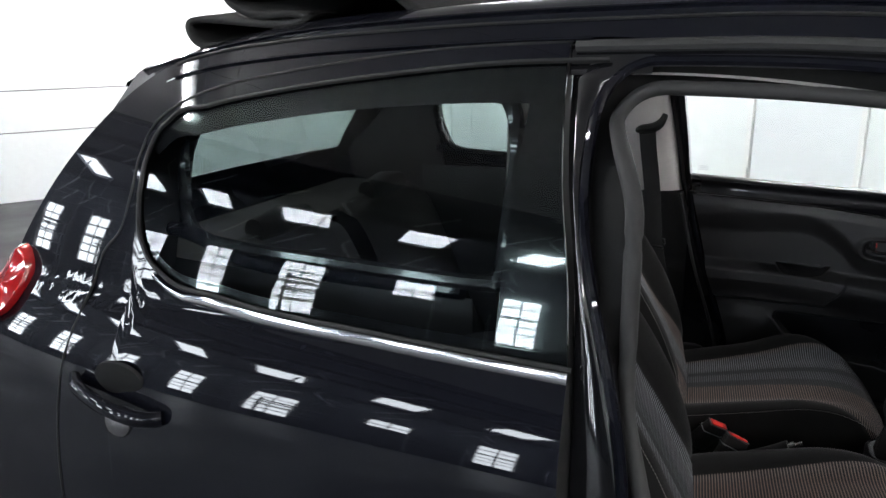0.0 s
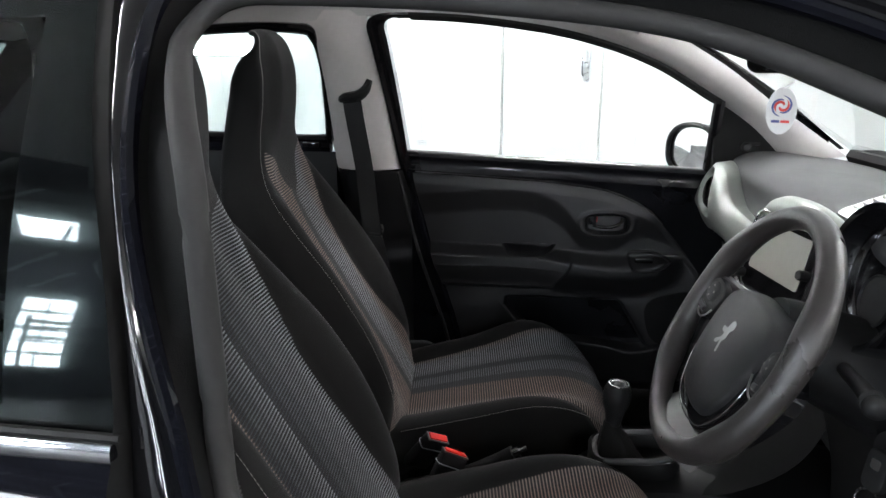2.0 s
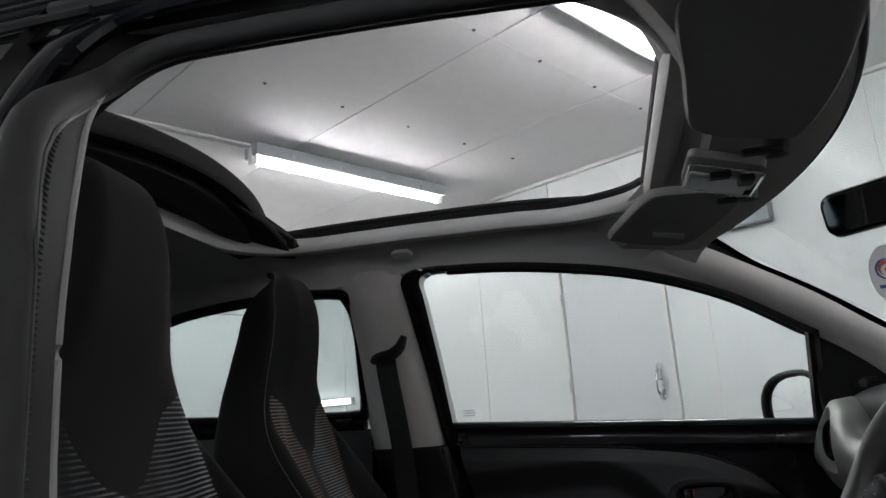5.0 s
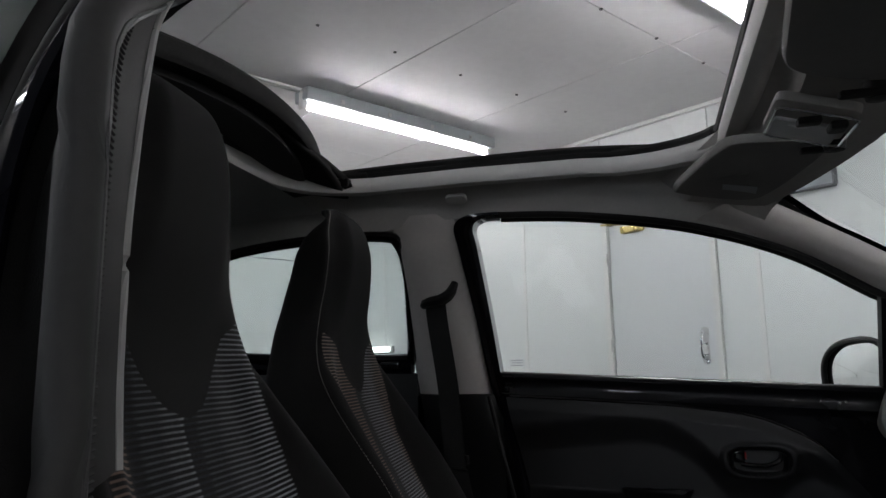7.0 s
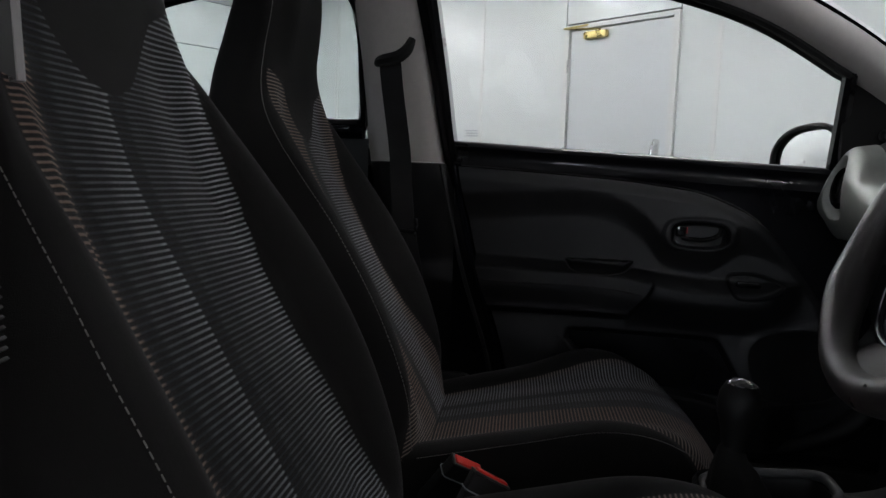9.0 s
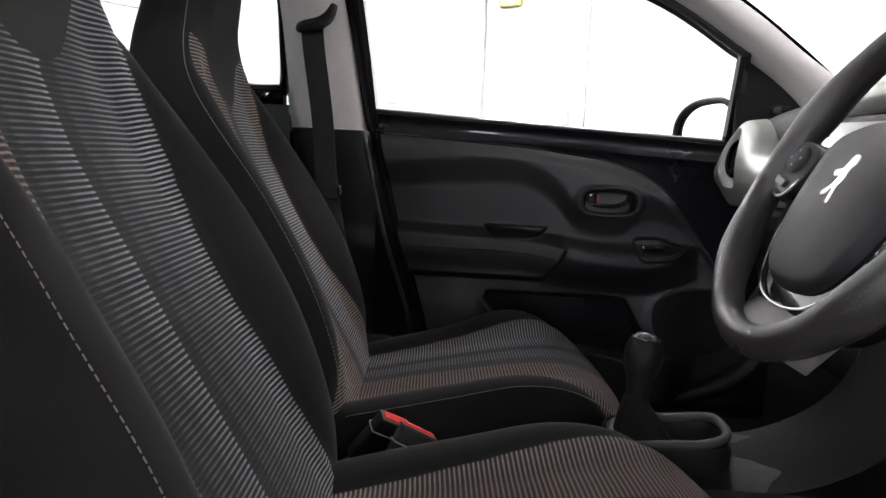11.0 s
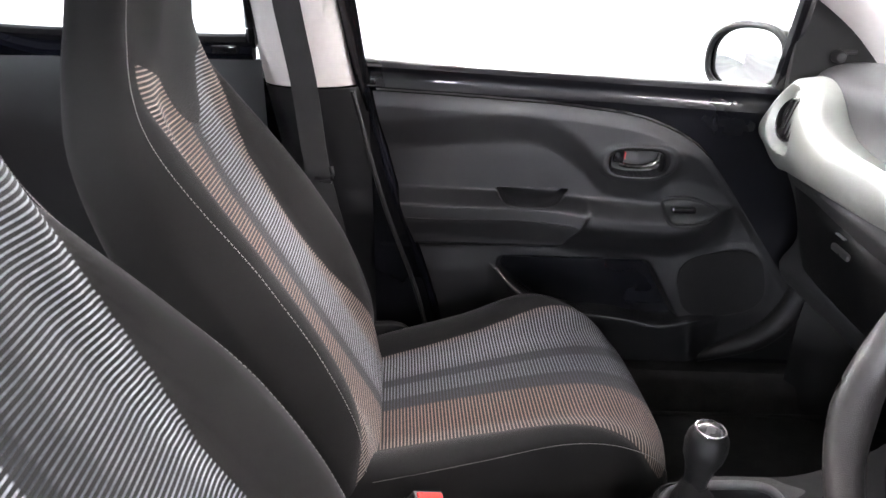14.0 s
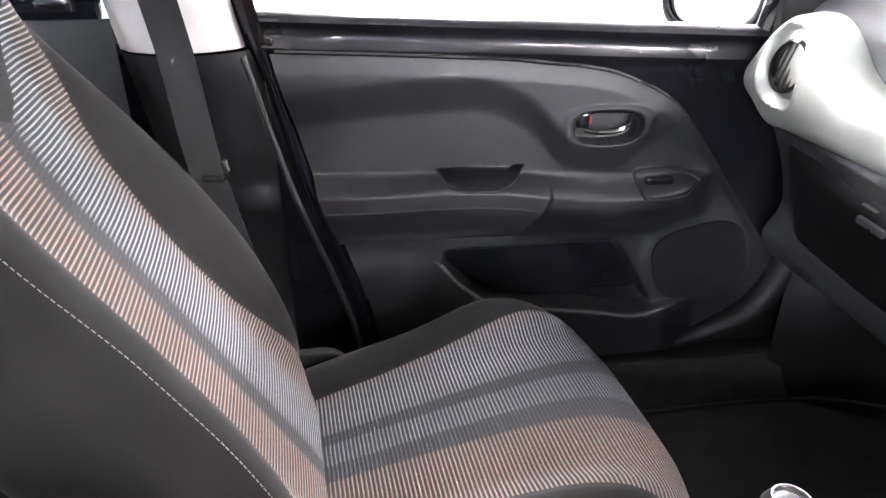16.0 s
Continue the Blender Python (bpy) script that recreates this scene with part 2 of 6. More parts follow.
FAB_CUSHION = seat_fabric("striped_cushion_fabric", [(0.0, TAN), (0.05, TAN), (0.12, ORANGE), (0.35, ORANGE), (0.37, SLATE), (0.46, SLATE), (0.48, MID), (0.60, MID), (0.62, SLATE), (0.68, SLATE), (0.70, GREY_L), (0.78, PALE), (0.94, PALE), (1.0, TAN)], (0.028, 0.0275, 0.0275))
FAB_CUSHION_MIRRORED = seat_fabric("striped_cushion_fabric_mirrored", [(0.0, TAN), (0.06, PALE), (0.22, PALE), (0.30, GREY_L), (0.32, SLATE), (0.38, SLATE), (0.40, MID), (0.52, MID), (0.54, SLATE), (0.63, SLATE), (0.65, ORANGE), (0.88, ORANGE), (0.95, TAN), (1.0, TAN)], (0.028, 0.0275, 0.0275))
FAB_PASSENGER = seat_fabric("striped_passenger_fabric", [(0.0, TAN), (0.12, TAN), (0.3, ORANGE), (0.42, ORANGE), (0.45, NIGHT), (0.52, NIGHT), (0.55, GREY_L), (0.60, PALE), (0.78, PALE), (0.87, TAN), (0.95, ORANGE), (1.0, ORANGE)], (0.028, 0.0275, 0.0275))
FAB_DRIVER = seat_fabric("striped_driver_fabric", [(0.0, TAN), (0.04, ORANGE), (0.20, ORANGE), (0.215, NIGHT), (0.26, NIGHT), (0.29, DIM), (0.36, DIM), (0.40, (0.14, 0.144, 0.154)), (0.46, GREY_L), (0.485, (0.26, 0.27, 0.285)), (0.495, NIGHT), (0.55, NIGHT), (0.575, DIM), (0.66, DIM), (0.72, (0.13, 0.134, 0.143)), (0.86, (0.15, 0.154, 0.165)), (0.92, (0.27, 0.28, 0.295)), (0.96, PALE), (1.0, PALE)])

# ---- shape helpers ----


def crom(points, n=60, closed=False):
    """A smooth curve through the points, n samples."""
    p = np.array(points, float)
    c = len(p)
    out = []
    segs = c if closed else c - 1
    for i in np.linspace(0, segs, n, endpoint=not closed):
        j = min(int(i), segs - 1)
        t = i - j
        q = [p[(j + d) % c] if closed else p[min(max(j + d, 0), c - 1)] for d in (-1, 0, 1, 2)]
        out.append(0.5 * (2 * q[1] + (q[2] - q[0]) * t + (2 * q[0] - 5 * q[1] + 4 * q[2] - q[3]) * t * t + (3 * q[1] - q[0] - 3 * q[2] + q[3]) * t ** 3))
    return np.array(out)


def curve(points):
    """y of x, smooth, through (x, y) pairs in order of x."""
    xs, ys = np.array(points, float).T
    g = np.gradient(ys, xs)

    def f(x):
        x = np.clip(x, xs[0], xs[-1])
        i = np.clip(np.searchsorted(xs, x) - 1, 0, len(xs) - 2)
        h = xs[i + 1] - xs[i]
        t = (x - xs[i]) / h
        return (2 * t ** 3 - 3 * t ** 2 + 1) * ys[i] + (t ** 3 - 2 * t ** 2 + t) * h * g[i] + (-2 * t ** 3 + 3 * t ** 2) * ys[i + 1] + (t ** 3 - t ** 2) * h * g[i + 1]
    return f


def facing(eye, target):
    """A frame at eye whose z points at the target, y up."""
    return look(eye, target) @ pose(0, 0, 0, 0, 180, 0)


def sstep(a, b, x):
    t = np.clip((np.asarray(x, float) - a) / (b - a), 0, 1)
    return t * t * (3 - 2 * t)


def grid(a, close_u=False, close_v=False):
    """Vertices and faces from an array of rows of points."""
    a = np.asarray(a, float)
    n, m = a.shape[:2]
    faces = []
    for i in range(n if close_u else n - 1):
        for j in range(m if close_v else m - 1):
            i2, j2 = (i + 1) % n, (j + 1) % m
            faces.append((i * m + j, i2 * m + j, i2 * m + j2, i * m + j2))
    return a.reshape(-1, 3), faces


def join(*geos):
    vs, fs, o = [], [], 0
    for v, f in geos:
        vs.append(np.asarray(v, float).reshape(-1, 3))
        fs += [tuple(i + o for i in q) for q in f]
        o += len(v)
    return np.vstack(vs), fs


def sweep(path, r, n=10, closed=False, flat=1.0, cap=True, up=(0, 0, 1)):
    """A rod along a path; r may be one radius or one a point; flat squeezes it across."""
    p = np.asarray(path, float)
    m = len(p)
    rr = np.broadcast_to(np.asarray(r, float), (m,))
    tan = np.roll(p, -1, 0) - np.roll(p, 1, 0) if closed else np.gradient(p, axis=0)
    tan /= np.linalg.norm(tan, axis=1)[:, None] + 1e-12
    rings = []
    for i in range(m):
        s = np.cross(tan[i], up)
        if np.linalg.norm(s) < 1e-3:
            s = np.cross(tan[i], (1, 0, 0.01))
        s /= np.linalg.norm(s)
        w = np.cross(s, tan[i])
        rings.append([p[i] + rr[i] * (math.cos(2 * math.pi * k / n) * s * flat + math.sin(2 * math.pi * k / n) * w) for k in range(n)])
    v, f = grid(rings, closed, True)
    if cap and not closed:
        f += [tuple(range(n)), tuple((m - 1) * n + k for k in reversed(range(n)))]
    return v, f


def box(c, s, bevel=0.003, m=None, seg=2):
    bm = bmesh.new()
    bmesh.ops.create_cube(bm, size=1)
    bmesh.ops.scale(bm, vec=s, verts=bm.verts)
    if bevel:
        bmesh.ops.bevel(bm, geom=bm.edges[:], offset=min(bevel, min(s) * 0.45), segments=seg, affect="EDGES", profile=0.5)
    bm.transform((Matrix.Translation(c) if m is None else m @ Matrix.Translation(c)))
    bm.verts.index_update()
    g = [v.co[:] for v in bm.verts], [tuple(v.index for v in f.verts) for f in bm.faces]
    bm.free()
    return g


def prism(outline, depth, bevel=0.002, m=None, seg=2):
    """A plate: a 2D outline given depth along z, with rounded edges."""
    bm = bmesh.new()
    f = bm.faces.new([bm.verts.new((x, y, 0)) for x, y in outline])
    f.normal_update()
    if f.normal.z < 0:
        f.normal_flip()
    e = bmesh.ops.extrude_face_region(bm, geom=[f])
    bmesh.ops.translate(bm, vec=(0, 0, depth), verts=[v for v in e["geom"] if isinstance(v, bmesh.types.BMVert)])
    bmesh.ops.recalc_face_normals(bm, faces=bm.faces[:])
    if bevel:
        big = [f for f in bm.faces if abs(f.normal.z) > 0.99]
        bmesh.ops.bevel(bm, geom=list({e for f in big for e in f.edges}), offset=bevel, segments=seg, affect="EDGES", profile=0.5)
    if m is not None:
        bm.transform(m)
    bm.verts.index_update()
    g = [v.co[:] for v in bm.verts], [tuple(v.index for v in f.verts) for f in bm.faces]
    bm.free()
    return g


def lathe(profile, n=24, m=None):
    """Turned round z: (radius, height) pairs."""
    g = grid([[(r * math.cos(2 * math.pi * k / n), r * math.sin(2 * math.pi * k / n), h) for k in range(n)] for r, h in profile], False, True)
    return moved(g, m) if m is not None else g


def moved(g, m):
    v = np.asarray(g[0], float).reshape(-1, 3)
    a = np.array(m)
    return v @ a[:3, :3].T + a[:3, 3], g[1]


def rounded(w, h, r, n=6):
    out = []
    for cx, cy, a in ((w / 2 - r, h / 2 - r, 0), (-w / 2 + r, h / 2 - r, 90), (-w / 2 + r, -h / 2 + r, 180), (w / 2 - r, -h / 2 + r, 270)):
        for i in range(n + 1):
            t = radians(a + 90 * i / n)
            out.append((cx + r * math.cos(t), cy + r * math.sin(t)))
    return out


def part(name, g, material, parent=None, label="", smooth=True, solid=0.0, angle=40):
    me = bpy.data.meshes.new(name)
    me.from_pydata([tuple(map(float, v)) for v in g[0]], [], [tuple(map(int, f)) for f in g[1]])
    bm = bmesh.new()
    bm.from_mesh(me)
    bmesh.ops.recalc_face_normals(bm, faces=bm.faces[:])
    if smooth:
        lim = radians(angle)
        for f in bm.faces:
            f.smooth = True
        for e in bm.edges:
            if len(e.link_faces) == 2 and e.calc_face_angle(0) > lim:
                e.smooth = False
    bm.to_mesh(me)
    bm.free()
    me.materials.append(material)
    ob = new(name, me)
    ob.parent = parent
    if solid:
        md = ob.modifiers.new("thickness", "SOLIDIFY")
        md.thickness, md.offset = solid, 0
    if smooth and len(g[1]) < 500:
        wn = ob.modifiers.new("flat_faces", "WEIGHTED_NORMAL")
        wn.keep_sharp = True
    if label:
        ob["label"] = label
    return ob


def thing(name, label, category, at=None, group="", kind=""):
    ob = new(name)
    if at is not None:
        ob.matrix_world = at
    return tagged(ob, label, category, group, kind)


def setting(ob, label, category):
    return tagged(ob, label, category, kind="structure")

# ---- the bay ----
WALL_V, CEIL_Z = 4.0, 2.82
DOOR_U0, DOOR_U1, DOOR_H = -2.463, -1.603, 2.05
U0, U1, BAY_V = -7.0, 7.5, -3.25


def room_part(name, g, material, parent=None, label="", **kw):
    ob = part(name, g, material, parent, label, **kw)
    if parent is None:
        ob.matrix_world = ROOM
    return ob


floor = setting(room_part("floor", box((0, -8, -0.05), (46, 26, 0.1), 0), CONCRETE, smooth=False), "grey painted concrete workshop floor", "floor")
wall = setting(room_part("wall_north", join(
    box(((U0 + DOOR_U0) / 2 - 0.02, WALL_V + 0.085, 1.41), (DOOR_U0 - U0 - 0.04, 0.12, 2.82), 0),
    box(((DOOR_U1 + U1) / 2 + 0.02, WALL_V + 0.085, 1.41), (U1 - DOOR_U1 - 0.04, 0.12, 2.82), 0),
    box(((DOOR_U0 + DOOR_U1) / 2, WALL_V + 0.085, (DOOR_H + 2.86) / 2), (DOOR_U1 - DOOR_U0 + 0.08, 0.12, 2.82 - DOOR_H - 0.04), 0)), SEAM, smooth=False),
    "white plastic clad wall with a door", "wall")
# cladding sheets, one by one
edges = [U0, -6.52, -5.47, -4.42, -3.375, DOOR_U0 - 0.045]
for a, b in zip(edges[:-1], edges[1:]):
    room_part("panel", box(((a + b) / 2, WALL_V + 0.012, 1.41), (b - a - 0.006, 0.024, 2.82), 0.003), WHITE_WALL, wall)
edges = [DOOR_U1 + 0.045, -1.275, -0.1, 0.95, 2.0, 3.05, 4.1, 5.15, 6.2, U1]
for a, b in zip(edges[:-1], edges[1:]):
    room_part("panel", box(((a + b) / 2, WALL_V + 0.012, 1.41), (b - a - 0.006, 0.024, 2.82), 0.003), WHITE_WALL, wall)
room_part("panel", box(((DOOR_U0 + DOOR_U1) / 2, WALL_V + 0.012, (DOOR_H + 2.82) / 2 + 0.025), (DOOR_U1 - DOOR_U0 + 0.08, 0.024, 2.82 - DOOR_H - 0.06), 0.003), WHITE_WALL, wall)
for u in (-3.375, -1.275, -4.42, -5.47, -0.1, 0.95):
    room_part("cover_strip", box((u, WALL_V - 0.003, 1.41), (0.03, 0.006, 2.8), 0.002), TRIM_WHITE, wall)

door = thing("door_1", "white painted flush door, closed, with a steel pull handle", "door", ROOM, kind="structure")
room_part("door_leaf", box(((DOOR_U0 + DOOR_U1) / 2, WALL_V + 0.022, DOOR_H / 2 + 0.004), (DOOR_U1 - DOOR_U0 - 0.016, 0.044, DOOR_H - 0.014), 0.003), WHITE_DOOR, door)
for u in (DOOR_U0 - 0.022, DOOR_U1 + 0.022):
    room_part("door_frame", box((u, WALL_V + 0.005, DOOR_H / 2 + 0.02), (0.044, 0.06, DOOR_H + 0.04), 0.004), TRIM_WHITE, door)
room_part("door_frame", box(((DOOR_U0 + DOOR_U1) / 2, WALL_V + 0.005, DOOR_H + 0.02), (DOOR_U1 - DOOR_U0, 0.06, 0.036), 0.004), TRIM_WHITE, door)
room_part("gap", box(((DOOR_U0 + DOOR_U1) / 2 + 0.432, WALL_V + 0.03, DOOR_H / 2), (0.012, 0.05, DOOR_H - 0.01), 0), SEAM, door)
hp = DOOR_U1 - 0.09
room_part("handle_plate", prism([(x + hp, y + 1.08) for x, y in rounded(0.055, 0.26, 0.02)], 0.004, 0.001, pose(0, WALL_V - 0.001, 0, 90)), STEEL, door)
room_part("pull_handle", sweep(crom([(hp, WALL_V, 0.985), (hp - 0.004, WALL_V - 0.03, 0.995), (hp - 0.008, WALL_V - 0.045, 1.03), (hp - 0.008, WALL_V - 0.045, 1.13), (hp - 0.004, WALL_V - 0.03, 1.165), (hp, WALL_V, 1.175)], 28), 0.011, 10), CHROME, door)
room_part("lock", lathe([(0.0, 0), (0.014, 0), (0.014, 0.012), (0, 0.014)], 16, pose(hp + 0.008, WALL_V - 0.004, 1.06, 90)), STEEL, door)
for z in (0.3, 1.1, 1.78):
    room_part("hinge", sweep([(DOOR_U0 - 0.002, WALL_V - 0.026, z - 0.05), (DOOR_U0 - 0.002, WALL_V - 0.026, z + 0.05)], 0.007, 8), STEEL, door)
for z in (0.55, 1.05, 1.45, 1.8):
    room_part("frame_screw", lathe([(0, 0), (0.006, 0), (0.005, 0.003), (0, 0.004)], 10, pose(DOOR_U1 + 0.028, WALL_V - 0.025, z, 90)), STEEL, door)
room_part("door_closer", box((DOOR_U0 + 0.24, WALL_V - 0.022, DOOR_H - 0.055), (0.2, 0.05, 0.055), 0.012), BRASS, door, "brass door closer")
room_part("closer_arm", sweep([(DOOR_U0 + 0.3, WALL_V - 0.05, DOOR_H - 0.025), (DOOR_U0 + 0.02, WALL_V - 0.12, DOOR_H - 0.005), (DOOR_U0 + 0.18, WALL_V - 0.01, DOOR_H + 0.03)], 0.008, 8), BRASS, door)

# end walls of horizontal sheets, the far side left and right
for name, u, lab in (("wall_west", U0, "white clad end wall with level joints"), ("wall_east", U1, "white clad end wall")):
    w = setting(room_part(name, box((u + (-0.1 if u < 0 else 0.1), 0.23, 1.41), (0.12, 7.7, 2.82), 0), SEAM, smooth=False), lab, "wall")
    zs = [0, 0.68, 1.08, 2.3, 2.82]
    for a, b in zip(zs[:-1], zs[1:]):
        room_part("panel", box((u + (-0.02 if u < 0 else 0.02), 0.23, (a + b) / 2), (0.04, 7.64, b - a - 0.008), 0.004), WHITE_WALL, w)

# ceiling: wide sheets laid along the wall, with fine board joints
sheets = []
for k in range(7):
    v0 = 2.93 + 1.07 - 1.07 * (k + 1)
    v1 = min(v0 + 1.07, WALL_V)
    for j in range(5):
        u0 = U0 + j * 2.9
        sheets.append(box((u0 + 1.45, (v0 + v1) / 2, CEIL_Z + 0.02), (2.897, v1 - v0 - 0.006, 0.04), 0.002, seg=1))
ceiling = setting(room_part("ceiling", join(*sheets), WHITE_CEIL), "glossy white panelled ceiling", "ceiling")
setting(room_part("ceiling_deck", box((0.25, 0.3, CEIL_Z + 0.09), (14.6, 7.7, 0.08), 0), SEAM, smooth=False), "dark backing over the ceiling panels", "ceiling")
setting(room_part("trim", box((0.25, WALL_V - 0.02, CEIL_Z - 0.015), (14.4, 0.04, 0.03), 0.006), TRIM_WHITE), "white cove strip where wall meets ceiling", "trim")
screws = [lathe([(0, 0), (0.011, 0), (0.009, -0.006), (0, -0.007)], 10, pose(-3.4 + 1.1 * i, 1.2 + 0.53 * j, CEIL_Z)) for i in range(3) for j in range(5)]
setting(room_part("ceiling_screw", join(*screws), SEAM), "dark fixing screws in the ceiling panels", "screw")


def tube_light(u, v):
    t = thing("fluorescent_light", "lit fluorescent tube batten fixed to the white ceiling", "ceiling light", ROOM @ pose(u, v, 0), "ceiling lights")
    part("batten", box((0, 0, CEIL_Z - 0.05), (0.17, 1.76, 0.094), 0.014), PANEL_GREY, t, "grey steel batten body")
    part("tube", sweep([(0, -0.84, TUBE_Z - 0.025), (0, 0.84, TUBE_Z - 0.02)], 0.0175, 14), TUBE_GLOW, t, "glowing white tube")
    for e in (-0.86, 0.86):
        part("end_cap", box((0, e, CEIL_Z - 0.085), (0.06, 0.045, 0.13), 0.012), TRIM_WHITE, t)
    for e in (-0.6, -0.2, 0.2, 0.6):
        part("clip", box((0.08, e, CEIL_Z - 0.06), (0.02, 0.03, 0.03), 0.004), STEEL, t)
    return t


for u, v in TUBES:
    tube_light(u, v)
# a tube's reflection, built as a dim glowing bar; no lamp hangs here
REFLECTION_GLOW = glow("tube_reflection_glow", (1.0, 0.99, 0.97), 5)
low = thing("tube_reflection", "glowing bar standing in for a tube's reflection low on the wall", "wall light", ROOM @ pose(-7.15, 3.93, 1.15))
part("batten", box((0, 0.045, 0), (3.7, 0.045, 0.07), 0.01), TRIM_WHITE, low)
part("tube", sweep([(-1.82, 0, 0), (1.82, 0, 0)], 0.03, 14), REFLECTION_GLOW, low, "glowing white tube")
conduit = thing("cable_conduit", "thin white conduit along the ceiling to the tube light", "conduit", ROOM)
part("pipe", sweep([(-3.13, 1.58, CEIL_Z - 0.014), (-3.16, -1.5, CEIL_Z - 0.014)], 0.012, 10), TRIM_WHITE, conduit)
part("pipe", sweep([(-3.17, 1.58, CEIL_Z - 0.014), (-3.2, -1.5, CEIL_Z - 0.014)], 0.012, 10), TRIM_WHITE, conduit)

sign = thing("wall_panel", "shallow grey framed panel fixed on the white wall", "panel", ROOM)
gu, gz, gw, gh = -0.945, 2.13, 0.41, 0.17
part("frame", join(box((gu, WALL_V - 0.03, gz + gh / 2), (gw, 0.06, 0.014), 0.003), box((gu, WALL_V - 0.03, gz - gh / 2), (gw, 0.06, 0.014), 0.003), box((gu + gw / 2, WALL_V - 0.03, gz), (0.014, 0.06, gh - 0.016), 0.003), box((gu - gw / 2, WALL_V - 0.03, gz), (0.014, 0.06, gh - 0.016), 0.003)), GREY_FRAME, sign)
part("face", box((gu, WALL_V - 0.02, gz), (gw - 0.016, 0.03, gh - 0.016), 0.002), PANEL_GREY, sign)

# ---- the dark hall behind, seen in the paintwork ----
HV, HALL_Z = -20.0, 7.4
WIN_U = [-17.7 + 3.3 * i for i in range(10)]
hall = setting(room_part("wall_hall", join(box((0, HV, 0.6), (44, 0.2, 1.2), 0), box((0, HV, 6.15), (44, 0.2, 2.5), 0), box((-20.2, HV, 3.05), (3.7, 0.2, 3.7), 0), box((17.425, HV, 3.05), (9.2, 0.2, 3.7), 0), *[box((u + 1.65, HV, 3.05), (2.0, 0.2, 3.7), 0) for u in WIN_U[:-1]]), HALL_WALL, smooth=False), "grey-blue metal clad hall wall with tall windows", "wall")
for i, u in enumerate(WIN_U):
    if i == 6:
        setting(room_part("wall_infill", box((u, HV, 2.4), (1.3, 0.2, 2.4), 0), HALL_WALL, smooth=False), "dark infill panel in the hall wall", "wall")
    w = thing("window_%d" % (i + 1), "tall bright industrial window with glazing bars", "window", ROOM, kind="structure")
    part("pane", box((u, HV - 0.12, 3.05), (1.3, 0.02, 3.7), 0), DAYLIGHT, w, smooth=False)
    for z in (1.25, 2.0, 2.6, 3.2, 3.32, 4.1, 4.85):
        part("glazing_bar", box((u, HV + 0.02, z), (1.3, 0.06, 0.1), 0), HALL_STEEL, w, smooth=False)
    for x in (-0.62, 0.0, 0.62):
        part("glazing_bar", box((u + x, HV + 0.02, 3.05), (0.05, 0.06, 3.7), 0), HALL_STEEL, w, smooth=False)
for name, u in (("wall_hall_west", -22.2), ("wall_hall_east", 22.2)):
    setting(room_part(name, box((u, -11.2, HALL_Z / 2), (0.2, 17.8, HALL_Z), 0), HALL_WALL, smooth=False), "grey-blue metal clad hall side wall", "wall")
setting(room_part("wall_bay_front", join(box((0, BAY_V - 0.35, 5.15), (44, 0.15, 4.5), 0), box((-14.6, BAY_V - 0.35, 1.45), (15, 0.15, 2.9), 0), box((14.9, BAY_V - 0.35, 1.45), (14.6, 0.15, 2.9), 0)), HALL_WALL, smooth=False), "dark cladding over the open front of the bay", "wall")
SKY_V, SKY_U = -17.3, [-18.3 + 3.3 * i for i in range(11)]
roof_bits = [box((0, (-3.4 - 15.9) / 2, HALL_Z), (44, 12.5, 0.12), 0), box((0, (-18.7 + HV) / 2, HALL_Z), (44, -18.7 - HV, 0.12), 0)]
us = [-22.0] + [q for s in SKY_U for q in (s - 0.65, s + 0.65)] + [22.0]
for a, b in zip(us[::2], us[1::2]):
    roof_bits.append(box(((a + b) / 2, SKY_V, HALL_Z), (b - a, 2.8, 0.12), 0))
setting(room_part("hall_roof", join(*roof_bits), HALL_WALL, smooth=False), "dark sheeted hall roof with rooflights", "roof")
for u in SKY_U:
    s = thing("rooflight", "bright rectangular rooflight in the dark hall roof", "rooflight", ROOM, "rooflights")
    part("pane", box((u, SKY_V, HALL_Z + 0.1), (1.3, 2.8, 0.02), 0), DAYLIGHT, s, smooth=False)
for i in range(6):
    v = -4.4 - i * 2.0
    b = thing("roof_beam", "dark steel roof beam across the hall", "beam", ROOM, "roof beams")
    for name, z, w_, h in (("flange", HALL_Z - 0.1, 0.2, 0.03), ("web", HALL_Z - 0.3, 0.03, 0.38), ("flange", HALL_Z - 0.5, 0.2, 0.03)):
        part(name, box((0, v, z), (43.6, w_, h), 0), HALL_STEEL, b, smooth=False)
for i in range(9):
    u = WIN_U[i] + 1.65
    c = thing("steel_column", "dark steel hall column", "column", ROOM, "hall columns")
    part("web", box((u, HV + 0.35, HALL_Z / 2), (0.03, 0.3, HALL_Z), 0), HALL_STEEL, c, smooth=False)
    for y in (0.2, 0.5):
        part("flange", box((u, HV + y, HALL_Z / 2), (0.25, 0.03, HALL_Z), 0), HALL_STEEL, c, smooth=False)

